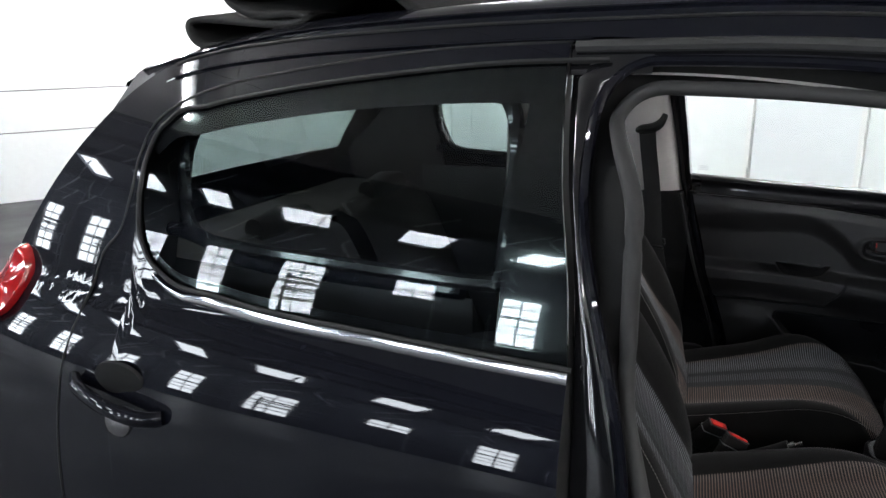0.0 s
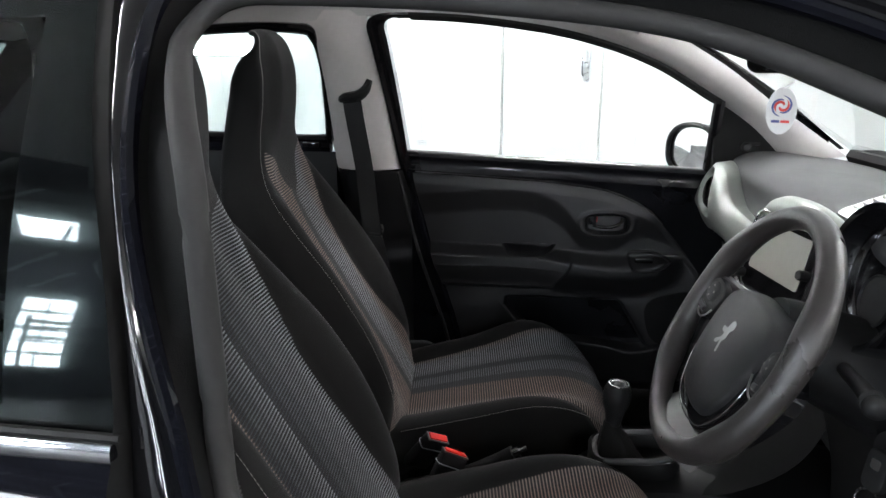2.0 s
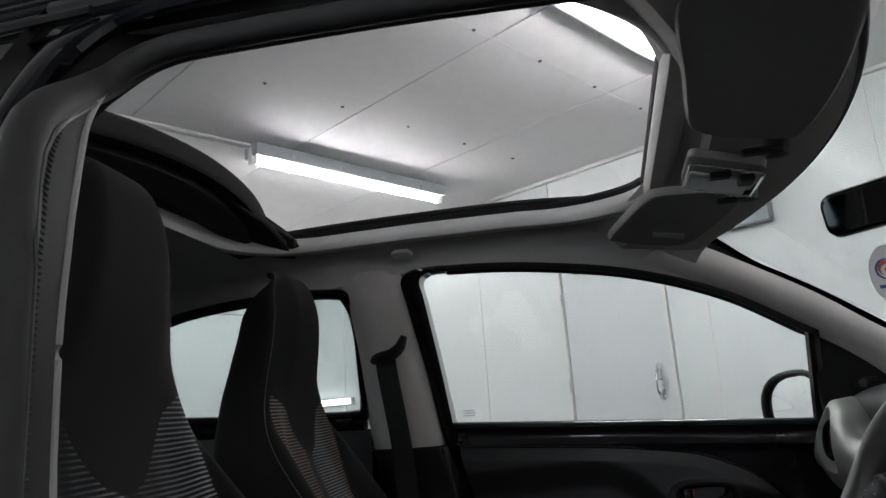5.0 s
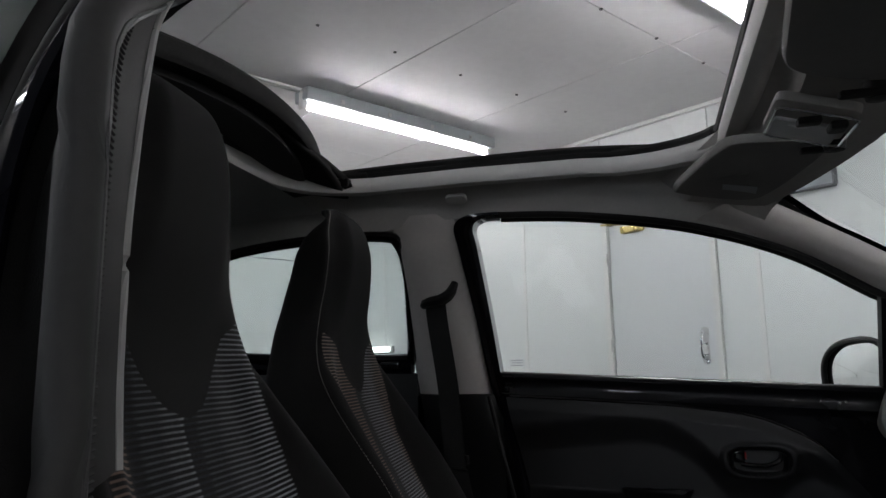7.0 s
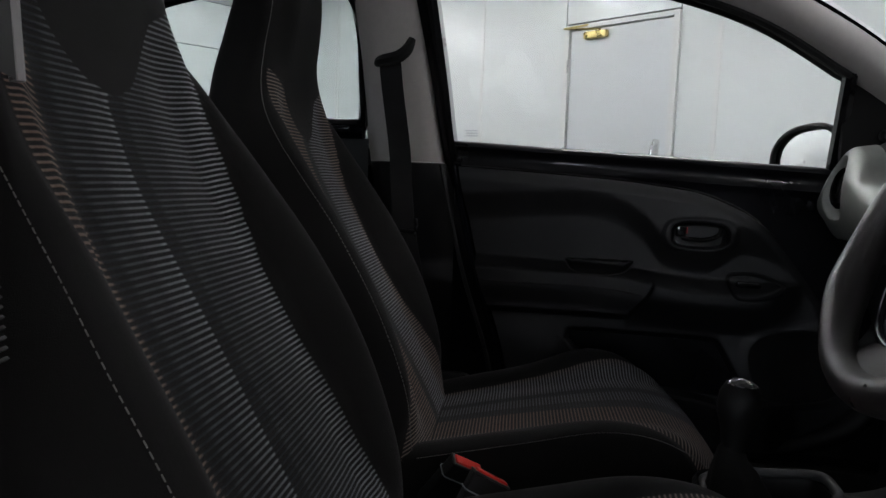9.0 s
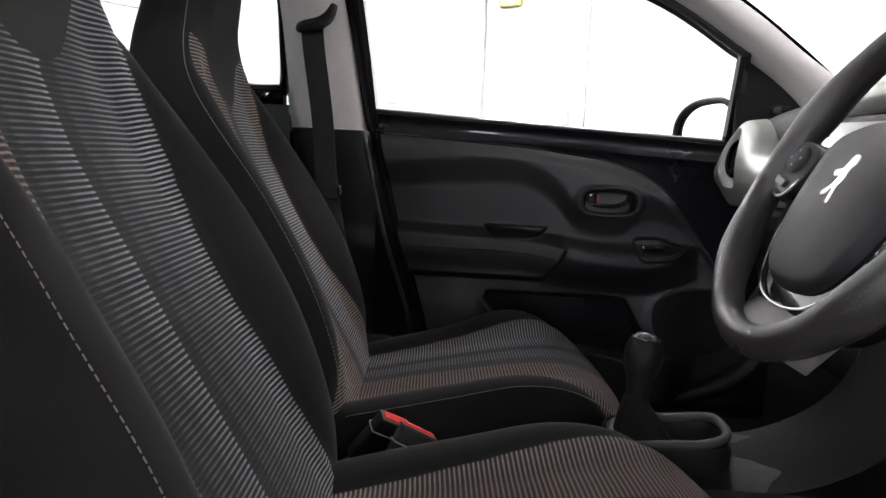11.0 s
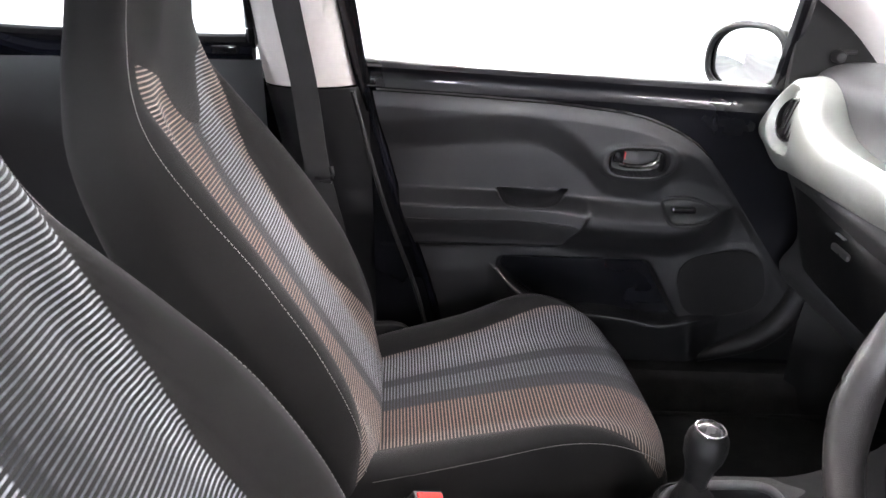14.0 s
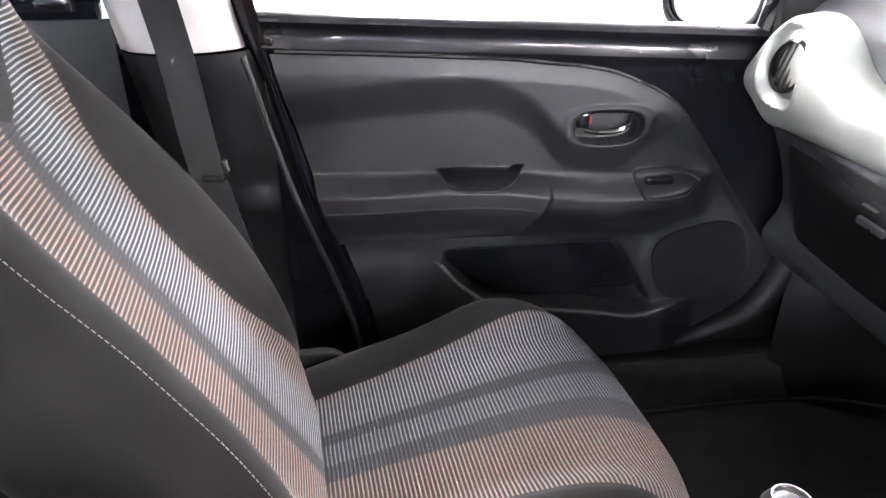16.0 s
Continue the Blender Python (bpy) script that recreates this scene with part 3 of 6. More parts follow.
for j, (v, z0, z1) in enumerate(((-8.4, 6.05, 6.85), (-12.4, 6.05, 6.85), (-16.5, 5.0, 6.1), (-18.3, 4.9, 5.8))):
    tr = thing("roof_truss", "pale painted steel truss hanging under the hall roof", "truss", ROOM, "roof trusses")
    part("chord", box((0, v, z0), (43.6, 0.08, 0.08), 0), HALL_STEEL, tr, smooth=False)
    part("chord", box((0, v, z1 + 0.05), (43.6, 0.1, 0.1), 0), HALL_STEEL, tr, smooth=False)
    for i in range(26):
        u = -21 + 1.65 * i + 0.4 * j + 0.3 * ((i * 17) % 5 - 2) / 2
        part("diagonal", sweep([(u, v, z0), (u + (0.5 if i % 3 else -0.35), v, z0 + 0.7 * (z1 - z0)), (u + (0.8 if i % 3 else -0.2), v + 0.2, z1)], 0.05, 6), HALL_PALE, tr)
    for i in range(8):
        part("hanger", box((-18.3 + 5.2 * i + 0.7 * j, v, (z1 + HALL_Z) / 2), (0.08, 0.08, HALL_Z - z1), 0), HALL_STEEL, tr, smooth=False)
for i in range(9):
    u = WIN_U[i] + 1.3 + 0.7 * ((i * 37) % 5 - 2) / 2
    rk = thing("storage_rack", "dark steel storage rack standing along the hall wall", "rack", ROOM, "hall racks")
    hgt = 2.2 + 0.5 * ((i * 23) % 4)
    for x in (-0.8, 0.8):
        part("upright", box((u + x, -18.6, hgt / 2), (0.09, 0.09, hgt), 0), HALL_PALE if i % 3 == 0 else HALL_STEEL, rk, smooth=False)
    for z in np.arange(0.4, hgt, 0.75):
        part("shelf", box((u, -18.6, z), (1.7, 0.7, 0.07), 0), HALL_STEEL, rk, smooth=False)

# ---- the car: its outer skin ----
car = thing("car", "black hatchback with its canvas roof and driver door open", "car")
belt_out = curve([(-1.3, 1.0), (-0.95, 0.985), (-0.79, 0.962), (-0.63, 0.932), (-0.29, 0.914), (0.0, 0.908), (0.4, 0.905), (1.1, 0.9)])


def half(x, z):
    """Half width of the body."""
    t = np.maximum(0, 0.914 - np.asarray(z, float))
    up = np.maximum(0, np.asarray(z, float) - 0.914)
    h = 0.757 + 0.32 * t - 0.36 * t * t - 0.5 * np.maximum(0, t - 0.3) ** 2 - 0.2 * up - 0.53 * up * up
    return h - 0.11 * np.maximum(0, -0.55 - x) ** 2 - 0.25 * np.maximum(0, x - 0.85) ** 2


def flank(x, z):
    """Half width of the outer door panels, which swell below a rounded shoulder."""
    t = np.clip(0.914 - np.asarray(z, float), 0, None)
    a, b = np.minimum(t, 0.17), np.maximum(t - 0.17, 0)
    h = 0.757 + 0.82 * a - 1.9 * a * a + 0.174 * b - 0.35 * b * b
    return np.where(t > 0, h - 0.11 * np.maximum(0, -0.55 - x) ** 2, half(x, z))


def outer(x, z, s, inset=0.0):
    return np.array((x, s * (float(flank(x, z)) - inset), z))


def skin(x, z, s, inset=0.0):
    return np.array((x, s * (half(x, z) - inset), z))


def sheet(us, lo, hi, s, n=14, inset=0.0):
    """Skin between two heights along x."""
    return grid([[skin(x, z, s, inset) for z in np.linspace(lo(x), hi(x), n)] for x in us])


win_top = curve([(-0.865, 1.155), (-0.855, 1.195), (-0.826, 1.234), (-0.734, 1.262), (-0.585, 1.288), (-0.361, 1.314), (-0.166, 1.329), (-0.03, 1.331)])
win_low = curve([(-0.865, 1.10), (-0.855, 1.05), (-0.83, 1.0), (-0.786, 0.966), (-0.631, 0.938), (-0.289, 0.920), (0.0, 0.914)])
tail_line = curve([(-1.40, 0.55), (-1.37, 0.72), (-1.32, 0.85), (-1.25, 0.96), (-1.20, 1.03), (-1.135, 1.115), (-1.036, 1.219), (-0.946, 1.293), (-0.865, 1.335), (-0.80, 1.352), (-0.605, 1.376), (-0.354, 1.388), (0.0, 1.392), (0.3, 1.385), (0.5, 1.362), (0.64, 1.318), (0.8, 1.243), (0.95, 1.15), (1.15, 1.0)])
ap_x = curve([(0.3, 0.18), (0.5, 0.13), (0.65, 0.10), (0.815, 0.073), (0.904, 0.050), (1.094, -0.004), (1.221, -0.012), (1.286, 0.0), (1.318, 0.035), (1.326, 0.07)])
ap_top = curve([(0.0, 1.30), (0.039, 1.322), (0.109, 1.327), (0.309, 1.318), (0.495, 1.292), (0.643, 1.243), (0.80, 1.165), (0.95, 1.06), (1.06, 0.95)])
seam_x = curve([(0.25, 0.01), (0.75, 0.006), (0.912, -0.003), (1.032, -0.014), (1.156, -0.038), (1.335, -0.06), (1.4, -0.065)])
xs_door = np.concatenate([np.linspace(-0.865, -0.8, 14), np.linspace(-0.78, 0.0, 36)])

def drop(x, s):
    """The far windscreen pillar lies a little lower than the near one."""
    return 0.035 * float(sstep(0.58, 0.74, x)) * (s > 0)


for s in (-1, 1):
    # rear door skin below the glass, cut at the front by its shut line
    lower = grid([[outer(min(x, seam_x(z) - 0.002), z, s) for z in np.linspace(0.25, win_low(x) - 0.002, 60)] for x in np.linspace(-0.8635, 0.02, 50)])
    part("rear_door_skin", lower, PAINT, car, "glossy blue-black rear door", solid=0.0)
    part("door_frame_top", grid([[skin(min(x, seam_x(z) - 0.002), z, s) for z in np.linspace(win_top(x) + 0.002, tail_line(x) - 0.032, 6)] for x in xs_door]), PAINT, car)
    part("rear_quarter", grid([[outer(x, z, s) for z in np.linspace(0.25, tail_line(x), 60)] for x in np.linspace(-1.40, -0.864, 44)]), PAINT, car)
    part("roof_side", sheet(np.linspace(-0.87, 1.12, 70), lambda x: tail_line(x) - drop(x, s) - (0.029 if x < 0 else 0.029 + 0.012 * sstep(0, 0.1, x)), lambda x: tail_line(x) - drop(x, s), s, 5), PAINT, car)
    glass_part = part("rear_window", grid([[skin(min(x, seam_x(z) - 0.004), z, s, 0.004) for z in np.linspace(win_low(x), win_top(x), 12)] for x in xs_door]), TINTED, car, "dark tinted rear side window")
    glass_part.visible_shadow = False
    # black ceramic border round the glass, on its inner side
    bt = [(x, win_low(x), win_low(x) + 0.02) for x in xs_door]
    tp = [(x, win_top(x) - (0.05 if s < 0 else 0.01) * sstep(-0.865, -0.84, x) - 0.012 * sstep(-0.5, 0, x), win_top(x)) for x in xs_door]
    part("glass_border", join(grid([[skin(min(x, seam_x(z) - 0.005), z, s, 0.008) for z in (a, b)] for x, a, b in bt]),
                              grid([[skin(min(x, seam_x(z) - 0.005), z, s, 0.008) for z in np.linspace(a, b, 3)] for x, a, b in tp]),
                              grid([[skin(x - 0.0, z, s, 0.008) for x in np.linspace(-0.118 + 0.02 * (z - 1.0), seam_x(z) - 0.006, 6)] for z in np.linspace(0.93, 1.29, 12)])), GLOSS, car)
    part("window_rubber", sweep([skin(x, z, s, -0.001) for x, z in [(x, win_low(x) + 0.002) for x in xs_door[::-1]] + [(x, win_top(x)) for x in xs_door]], 0.0045, 6), RUBBER_DARK, car)
    ch = [skin(min(x, -0.004), win_low(x) - 0.011 - 0.002 * (x < -0.7), s, -0.004) for x in np.linspace(-0.80, -0.003, 40)]
    part("belt_moulding", sweep(ch, [0.004 + 0.008 * float(sstep(-0.80, -0.62, p[0])) for p in ch], 10, flat=0.5), CHROME, car, "bright chrome waist strip")
    # shut lines
    gap = crom([(-1.045, 0.45), (-1.02, 0.69), (-0.962, 0.955), (-0.905, 1.03), (-0.888, 1.1), (-0.882, 1.175), (-0.85, 1.24), (-0.74, 1.29), (-0.56, 1.322), (-0.3, 1.35), (-0.06, 1.358)], 60)
    part("shut_line", sweep([outer(x, z, s, 0.0) for x, z in gap], 0.0028, 6), RUBBER_DARK, car)
    part("shut_line", sweep([skin(x, tail_line(x) - 0.003, s, -0.001) for x in np.linspace(-0.85, 0.6, 40)], 0.003, 6), RUBBER_DARK, car)

part("pillar_cap", grid([[skin(x, z, -1, 0.010) for z in np.linspace(1.31, tail_line(x) - 0.026, 5)] for x in np.linspace(-0.064, 0.06, 8)]), PILLAR_BLACK, car)
part("gutter_seal", sweep([skin(x, tail_line(x) - 0.042, -1, 0.006) for x in np.linspace(-0.055, 1.0, 60)], 0.0095, 8), RUBBER, car, "grey rubber seal under the roof edge")
# pillar between the doors, driver's side, and the jamb round the open doorway
part("b_pillar_skin", grid([[skin(seam_x(z) + 0.002 + (ap_x(z) - seam_x(z) - 0.002) * u, z, -1, 0.006 + 0.012 * (2 * u - 1) ** 2) for u in np.linspace(0, 1, 11)] for z in np.linspace(0.3, 1.326, 40)]), PILLAR_BLACK, car, "gloss black door pillar")
part("door_edge", grid([[outer(seam_x(z) - 0.002, z, -1, 0), skin(seam_x(z) - 0.002, z, -1, 0.03)] for z in np.linspace(0.25, 1.35, 30)]), RUBBER_DARK, car)
part("cant_rail_skin", grid([[skin(x, z, -1, 0.012) for z in np.linspace(ap_top(x), tail_line(x) - 0.035, 6)] for x in np.linspace(0.04, 1.06, 40)]), PILLAR_BLACK, car)
O = [(0.17, 0.36), (0.13, 0.5), (0.10, 0.65), (0.073, 0.815), (0.050, 0.904), (-0.004, 1.094), (-0.013, 1.221), (-0.001, 1.286), (0.039, 1.322), (0.109, 1.327), (0.309, 1.318), (0.495, 1.292), (0.643, 1.243), (0.80, 1.165), (0.95, 1.06), (1.05, 0.95), (1.07, 0.8), (1.05, 0.5), (0.98, 0.36)]
I = [(0.21, 0.40), (0.165, 0.52), (0.125, 0.66), (0.088, 0.82), (0.07, 0.893), (0.03, 1.09), (0.014, 1.22), (0.02, 1.257), (0.055, 1.286), (0.12, 1.289), (0.30, 1.279), (0.48, 1.254), (0.63, 1.198), (0.785, 1.122), (0.93, 1.025), (1.01, 0.93), (1.03, 0.8), (1.0, 0.52), (0.93, 0.41)]
o_c, i_c = crom(O, 110), crom(I, 110)
o3 = np.array([skin(x, z, -1, 0.012) for x, z in o_c])
m3 = np.array([skin(x, z, -1, 0.03) for x, z in o_c * 0.75 + i_c * 0.25])
# the seal runs nearly upright beside the rear jamb, between waist and roof
upright = lambda x, z: float(sstep(0.74, 0.92, z) * (1 - sstep(1.13, 1.27, z))) * (x < 0.2)


def seal_at(x, z):
    w = upright(x, z)
    return skin(x, z, -1, 0.036) * (1 - w) + np.array((0.068, -0.714, z)) * w


seal = np.array([seal_at(x, z) for x, z in i_c])
i3 = np.array([skin(x, z, -1, 0.06) * (1 - upright(x, z)) + (p + np.array((-0.012, 0.012, 0))) * upright(x, z) for (x, z), p in zip(i_c, seal)])
part("door_jamb", grid([o3, m3, i3]), CONSOLE, car)
part("doorway_edge_roll", sweep(o3, 0.008, 8), PAINT, car)
part("door_seal", sweep(seal, [0.0125 - 0.002 * float(sstep(1.2, 1.27, z)) for x, y, z in seal], 12, flat=1.0), RUBBER, car, "grey rubber door seal")
part("seal_lip", sweep(np.array([p + np.array((-0.004, 0.02, 0)) for p in seal]), 0.0035, 8), DASH, car, "grey trim edge beside the seal")
edge = crom([(0.009, -0.606, 0.91), (0.006, -0.606, 0.955), (0.004, -0.605, 1.01), (0.004, -0.605, 1.07), (0.008, -0.605, 1.13), (0.011, -0.603, 1.18), (0.013, -0.597, 1.225), (0.02, -0.585, 1.26)], 40)
seal_x = lambda z: float(np.interp(z, [0.66, 0.82, 0.893, 1.09, 1.22, 1.257], [0.125, 0.088, 0.07, 0.03, 0.014, 0.02]))
face = lambda a, b, k: a * (1 - k) + b * k + np.array((0.006, -0.002, 0)) * math.sin(math.pi * k)
part("pillar_trim_face", grid([[face(seal_at(seal_x(e[2]), e[2]), e, k) for k in np.linspace(0, 1, 8)] for e in edge]), TRIM_DARK, car, "dark grey pillar trim between the seal and its edge painted as lit")
# the light caught by the trim's front edge, painted as a pale strip
part("pillar_trim_edge", sweep(edge, 0.0042, 8), EDGE_LIT, car, "edge of the pillar trim beside the seal, coloured pale as if lit")
ribs = []
for z in np.arange(0.78, 1.235, 0.0042):
    a = seal_at(seal_x(z), z)
    b = np.array((float(np.interp(z, edge[:, 2], edge[:, 0])) + 0.4 * max(0, 0.885 - z), -0.605, z))
    ribs.append(sweep([face(a, b, k) + np.array((0.0012, -0.0008, 0)) for k in (0.2, 0.31, 0.42)], 0.0011, 4))
part("seal_ribs", join(*ribs), TRIM_DARK, car, "ribbed inner edge of the door seal")
part("sill", grid([[(x, -y, z) for y, z in ((0.79, 0.30), (0.785, 0.36), (0.74, 0.375), (0.69, 0.37), (0.66, 0.30))] for x in np.linspace(-0.05, 1.1, 20)]), PAINT, car)

# roof: side rails, rear panel, front header
RAIL = [(0.455, 1.428), (0.48, 1.425), (0.51, 1.416), (0.535, 1.403)]
roof_dz = curve([(-1.0, -0.085), (-0.8, -0.045), (-0.6, -0.018), (-0.354, -0.005), (0.0, 0.0), (0.3, -0.007), (0.5, -0.03), (0.64, -0.072)])


def roof_z(x, y):
    return 1.425 + 0.025 * (1 - (y / 0.45) ** 2) + roof_dz(x)


for s in (-1, 1):
    # beads added only to draw the tubes' highlight lines along the roof edge
    part("roof_highlight_bead", sweep([(x, s * 0.533, 1.4065 + roof_dz(x)) for x in np.linspace(-0.98, 0.62, 60)], 0.0035, 8), PAINT, car)
    part("window_bead", sweep([skin(x, tail_line(x) - 0.031, s, -0.003) for x in np.linspace(-0.84, -0.03, 40)], 0.003, 8), PAINT, car)
    part("roof_rail", grid([[(x, s * y, z + roof_dz(x)) for y, z in RAIL] + [tuple(skin(x, tail_line(x), s))] for x in np.linspace(-1.0, 0.64, 60)]), PAINT, car, "glossy black roof rail")
    part("a_pillar_skin", grid([[np.array((x, s * (half(x, tail_line(x) - drop(x, s)) - k * 0.03), tail_line(x) - drop(x, s) + k * 0.006)) for k in (0, 0.5, 1)] for x in np.linspace(0.63, 1.15, 20)]), PAINT, car)
part("roof_rear_panel", grid([[(x, y, roof_z(x, y)) for y in np.linspace(-0.455, 0.455, 16)] for x in np.linspace(-1.0, -0.32, 12)]), PAINT, car)
part("roof_header", grid([[(x, y, roof_z(x, y)) for y in np.linspace(-0.455, 0.455, 16)] for x in np.linspace(0.50, 0.64, 6)]), PAINT, car)
tail_x = curve([(0.3, -1.40), (0.55, -1.40), (0.72, -1.37), (0.85, -1.32), (0.96, -1.25), (1.03, -1.20), (1.115, -1.135), (1.219, -1.036), (1.293, -0.946)])


def tail(y, z, d=0.0):
    hw = float(flank(tail_x(z), z))
    return (tail_x(z) - 0.07 * (1 - y * y) + d, y * hw, z)


zt = [z for z in np.linspace(1.02, 1.25, 8)]
part("tailgate", join(grid([[tail(y, z) for y in np.linspace(-1, 1, 18)] for z in np.linspace(0.3, 1.02, 14)]), grid([[tail(y, z) for y in np.linspace(-1, 1, 18)] for z in np.linspace(1.25, 1.293, 3)]),
                      *[grid([[tail(s * y, z) for y in np.linspace(0.8, 1, 5)] for z in zt]) for s in (-1, 1)]), PAINT, car, "glossy black tailgate")
tgg = part("tailgate_window", grid([[tail(y, z, -0.003) for y in np.linspace(-0.82, 0.82, 14)] for z in zt]), PRIVACY, car, "tailgate window")
tgg.visible_shadow = False
part("spoiler", grid([[(x, y, z - 0.03 * (abs(y) / 0.5) ** 3) for y in np.linspace(-0.52, 0.52, 14)] for x, z in ((-0.88, 1.385), (-0.97, 1.365), (-1.05, 1.335), (-1.055, 1.325), (-1.0, 1.33))]), PAINT, car)
for s in (-1, 1):
    lamp_ring = crom([(-1.33, 0.80), (-1.26, 0.815), (-1.205, 0.86), (-1.185, 0.92), (-1.2, 0.962), (-1.235, 0.968), (-1.28, 0.92), (-1.33, 0.86)], 36, True)
    lc = lamp_ring.mean(0)
    part("tail_lamp", grid([[outer(*(lc + (q - lc) * r), s, -h) for q in lamp_ring] for r, h in ((1.0, 0.0), (0.98, 0.012), (0.9, 0.02), (0.5, 0.026), (0.02, 0.028))], False, True), TAIL, car, "red tail lamp")
    hx, hz = -0.80, 0.735
    y0 = float(flank(hx, hz))
    # no hole in the skin: a matte black disc paints the recess's shade
    part("handle_shade_disc", lathe([(0.0, 0.0035), (0.045, 0.0035), (0.054, 0.002), (0.057, -0.004)], 32, pose(hx - 0.03, s * (float(flank(hx - 0.03, hz + 0.045)) + 0.003), hz + 0.045) @ pose(0, 0, 0, -90 * s, 0, 0) @ Matrix.Diagonal((1.12, 0.62, 1, 1))), CONSOLE, car, "flat black disc painted as the shaded recess behind the handle")
    part("door_handle", sweep([np.array((hx + d, s * (float(flank(hx + d, hz)) + o), hz + h)) for d, o, h in crom([(-0.15, 0.004, 0.028), (-0.12, 0.02, 0.022), (-0.05, 0.032, 0.012), (0.02, 0.034, 0.004), (0.065, 0.022, 0.0), (0.085, 0.004, -0.002)], 30)], 0.015, 10, flat=0.8), PAINT, car, "body-coloured pull handle")
    part("lock_cover", lathe([(0, 0.008), (0.02, 0.007), (0.028, 0.002), (0.03, -0.004)], 24, pose(hx - 0.03, s * (float(flank(hx - 0.03, hz - 0.035)) + 0.008), hz - 0.035) @ pose(0, 0, 0, -90 * s, 0, 0)), CHROME, car, "round glossy lock cover")

# windscreen and its pillars
ws = part("windscreen", grid([[(0.62 + 0.52 * k + 0.06 * (1 - (y / 0.6) ** 2) , y * (1 + 0.06 * k), 1.315 - 0.35 * k + 0.0 * y) for y in np.linspace(-0.56, 0.56, 18)] for k in np.linspace(0, 1, 8)]), CLEAR, car, "clear windscreen")
ws.visible_shadow = False
part("windscreen_border", join(sweep([(0.697 - 0.40 * y * y, y, 1.303 - 0.012 * (y / 0.5) ** 2) for y in np.linspace(-0.53, 0.53, 24)], 0.005, 6), sweep([(1.13 + 0.06 * (1 - (y / 0.62) ** 2), y, 0.967) for y in np.linspace(-0.6, 0.6, 24)], 0.018, 6)), RUBBER_DARK, car)

# bonnet, wings and nose ahead of the windscreen, and the wheels that the car stands on
NOSE = [(1.14, 0.755, 0.945), (1.25, 0.75, 0.935), (1.45, 0.735, 0.895), (1.65, 0.70, 0.83), (1.78, 0.64, 0.76), (1.86, 0.54, 0.68), (1.90, 0.42, 0.58)]
front = part("front_body", grid([[(x, w * math.copysign(abs(math.cos(t)) ** 0.35, math.cos(t)), 0.24 + (zt - 0.24) * math.sin(t) ** 0.45) for t in np.linspace(0, math.pi, 41)] for x, w, zt in NOSE] + [[(1.905, 0.3 * math.cos(t), 0.24 + 0.3 * math.sin(t)) for t in np.linspace(0, math.pi, 41)], [(1.905, 0.02 * math.cos(t), 0.24 + 0.02 * math.sin(t)) for t in np.linspace(0, math.pi, 41)]]), PAINT, car, "glossy black bonnet and wings")
for s in (-1, 1):
    part("bonnet_gap", sweep([(x, s * (w - 0.11), 0.24 + (zt - 0.24) * (1 - (max(0.0, (w - 0.11) / w)) ** (2 / 0.35)) ** 0.225 + 0.001) for x, w, zt in NOSE[:5]], 0.003, 6), RUBBER_DARK, front)
    part("headlight", lathe([(0, 0.02), (0.05, 0.016), (0.085, 0.004), (0.09, -0.02)], 24, Matrix.Translation((1.775, s * 0.53, 0.62)) @ pose(0, 0, 0, 0, 70, s * 25)), LENS_PALE, front, "clear headlight lens")
    for x, y in ((1.36, 0.655), (-1.0, 0.675)):
        m = Matrix.Translation((x, s * y, 0.285)) @ pose(0, 0, 0, s * -90)
        w = part("wheel", lathe([(0.19, -0.07), (0.26, -0.08), (0.282, -0.06), (0.285, 0.0), (0.282, 0.06), (0.26, 0.08), (0.19, 0.07)], 40, m), RUBBER_DARK, car, "black tyre on a silver wheel")
        part("rim", lathe([(0, 0.05), (0.04, 0.052), (0.06, 0.035), (0.16, 0.04), (0.18, 0.066), (0.192, 0.07), (0.192, -0.07)], 40, m), CHROME, w, "silver wheel rim")

# ---- the cabin ----
# headliner, down to the tops of the side windows
cab_top = curve([(-1.0, 1.20), (-0.86, 1.245), (-0.7, 1.262), (-0.45, 1.286), (-0.3, 1.288), (-0.1, 1.306), (0.08, 1.308), (0.28, 1.290), (0.467, 1.255), (0.646, 1.192)])


def lin(x, z):
    """Half width of the inner lining."""
    return 0.66 - 0.30 * (z - 0.953) - 0.2 * max(0, -0.6 - x) ** 2


def HL(x, s):
    """Section of the side headliner, cut back at the front along the windscreen pillar."""
    xs = [min(x, e) for e in (0.635, 0.635, 0.62, 0.60, 0.565, 0.545)]
    pts = [(u, s * y, z + roof_dz(u)) for u, (y, z) in zip(xs, ((0.465, 1.382), (0.485, 1.377), (0.51, 1.362), (0.54, 1.338)))]
    return pts + [(xs[4], s * (lin(xs[4], cab_top(xs[4])) - 0.004), cab_top(xs[4]) + 0.004), (xs[5], s * (lin(xs[5], cab_top(xs[5])) + 0.02), cab_top(xs[5]))]


for s in (-1, 1):
    part("headliner_side", grid([HL(x, s) for x in np.linspace(-1.0, 0.635, 50)]), LINER, car, "grey cloth headliner")
part("headliner_front", grid([[((0.405 + 0.10 * (1 - (y / 0.46) ** 2)) * (1 - k) + (0.692 - 0.40 * y * y) * k, y, 1.366 - 0.052 * float(sstep(0, 0.28, k)) - 0.020 * float(sstep(0.2, 1, k)) - 0.010 * (y / 0.45) ** 2) for y in np.linspace(-0.51, 0.51, 24)] for k in np.linspace(0, 1, 9)]), LINER, car, "grey moulded roof header")
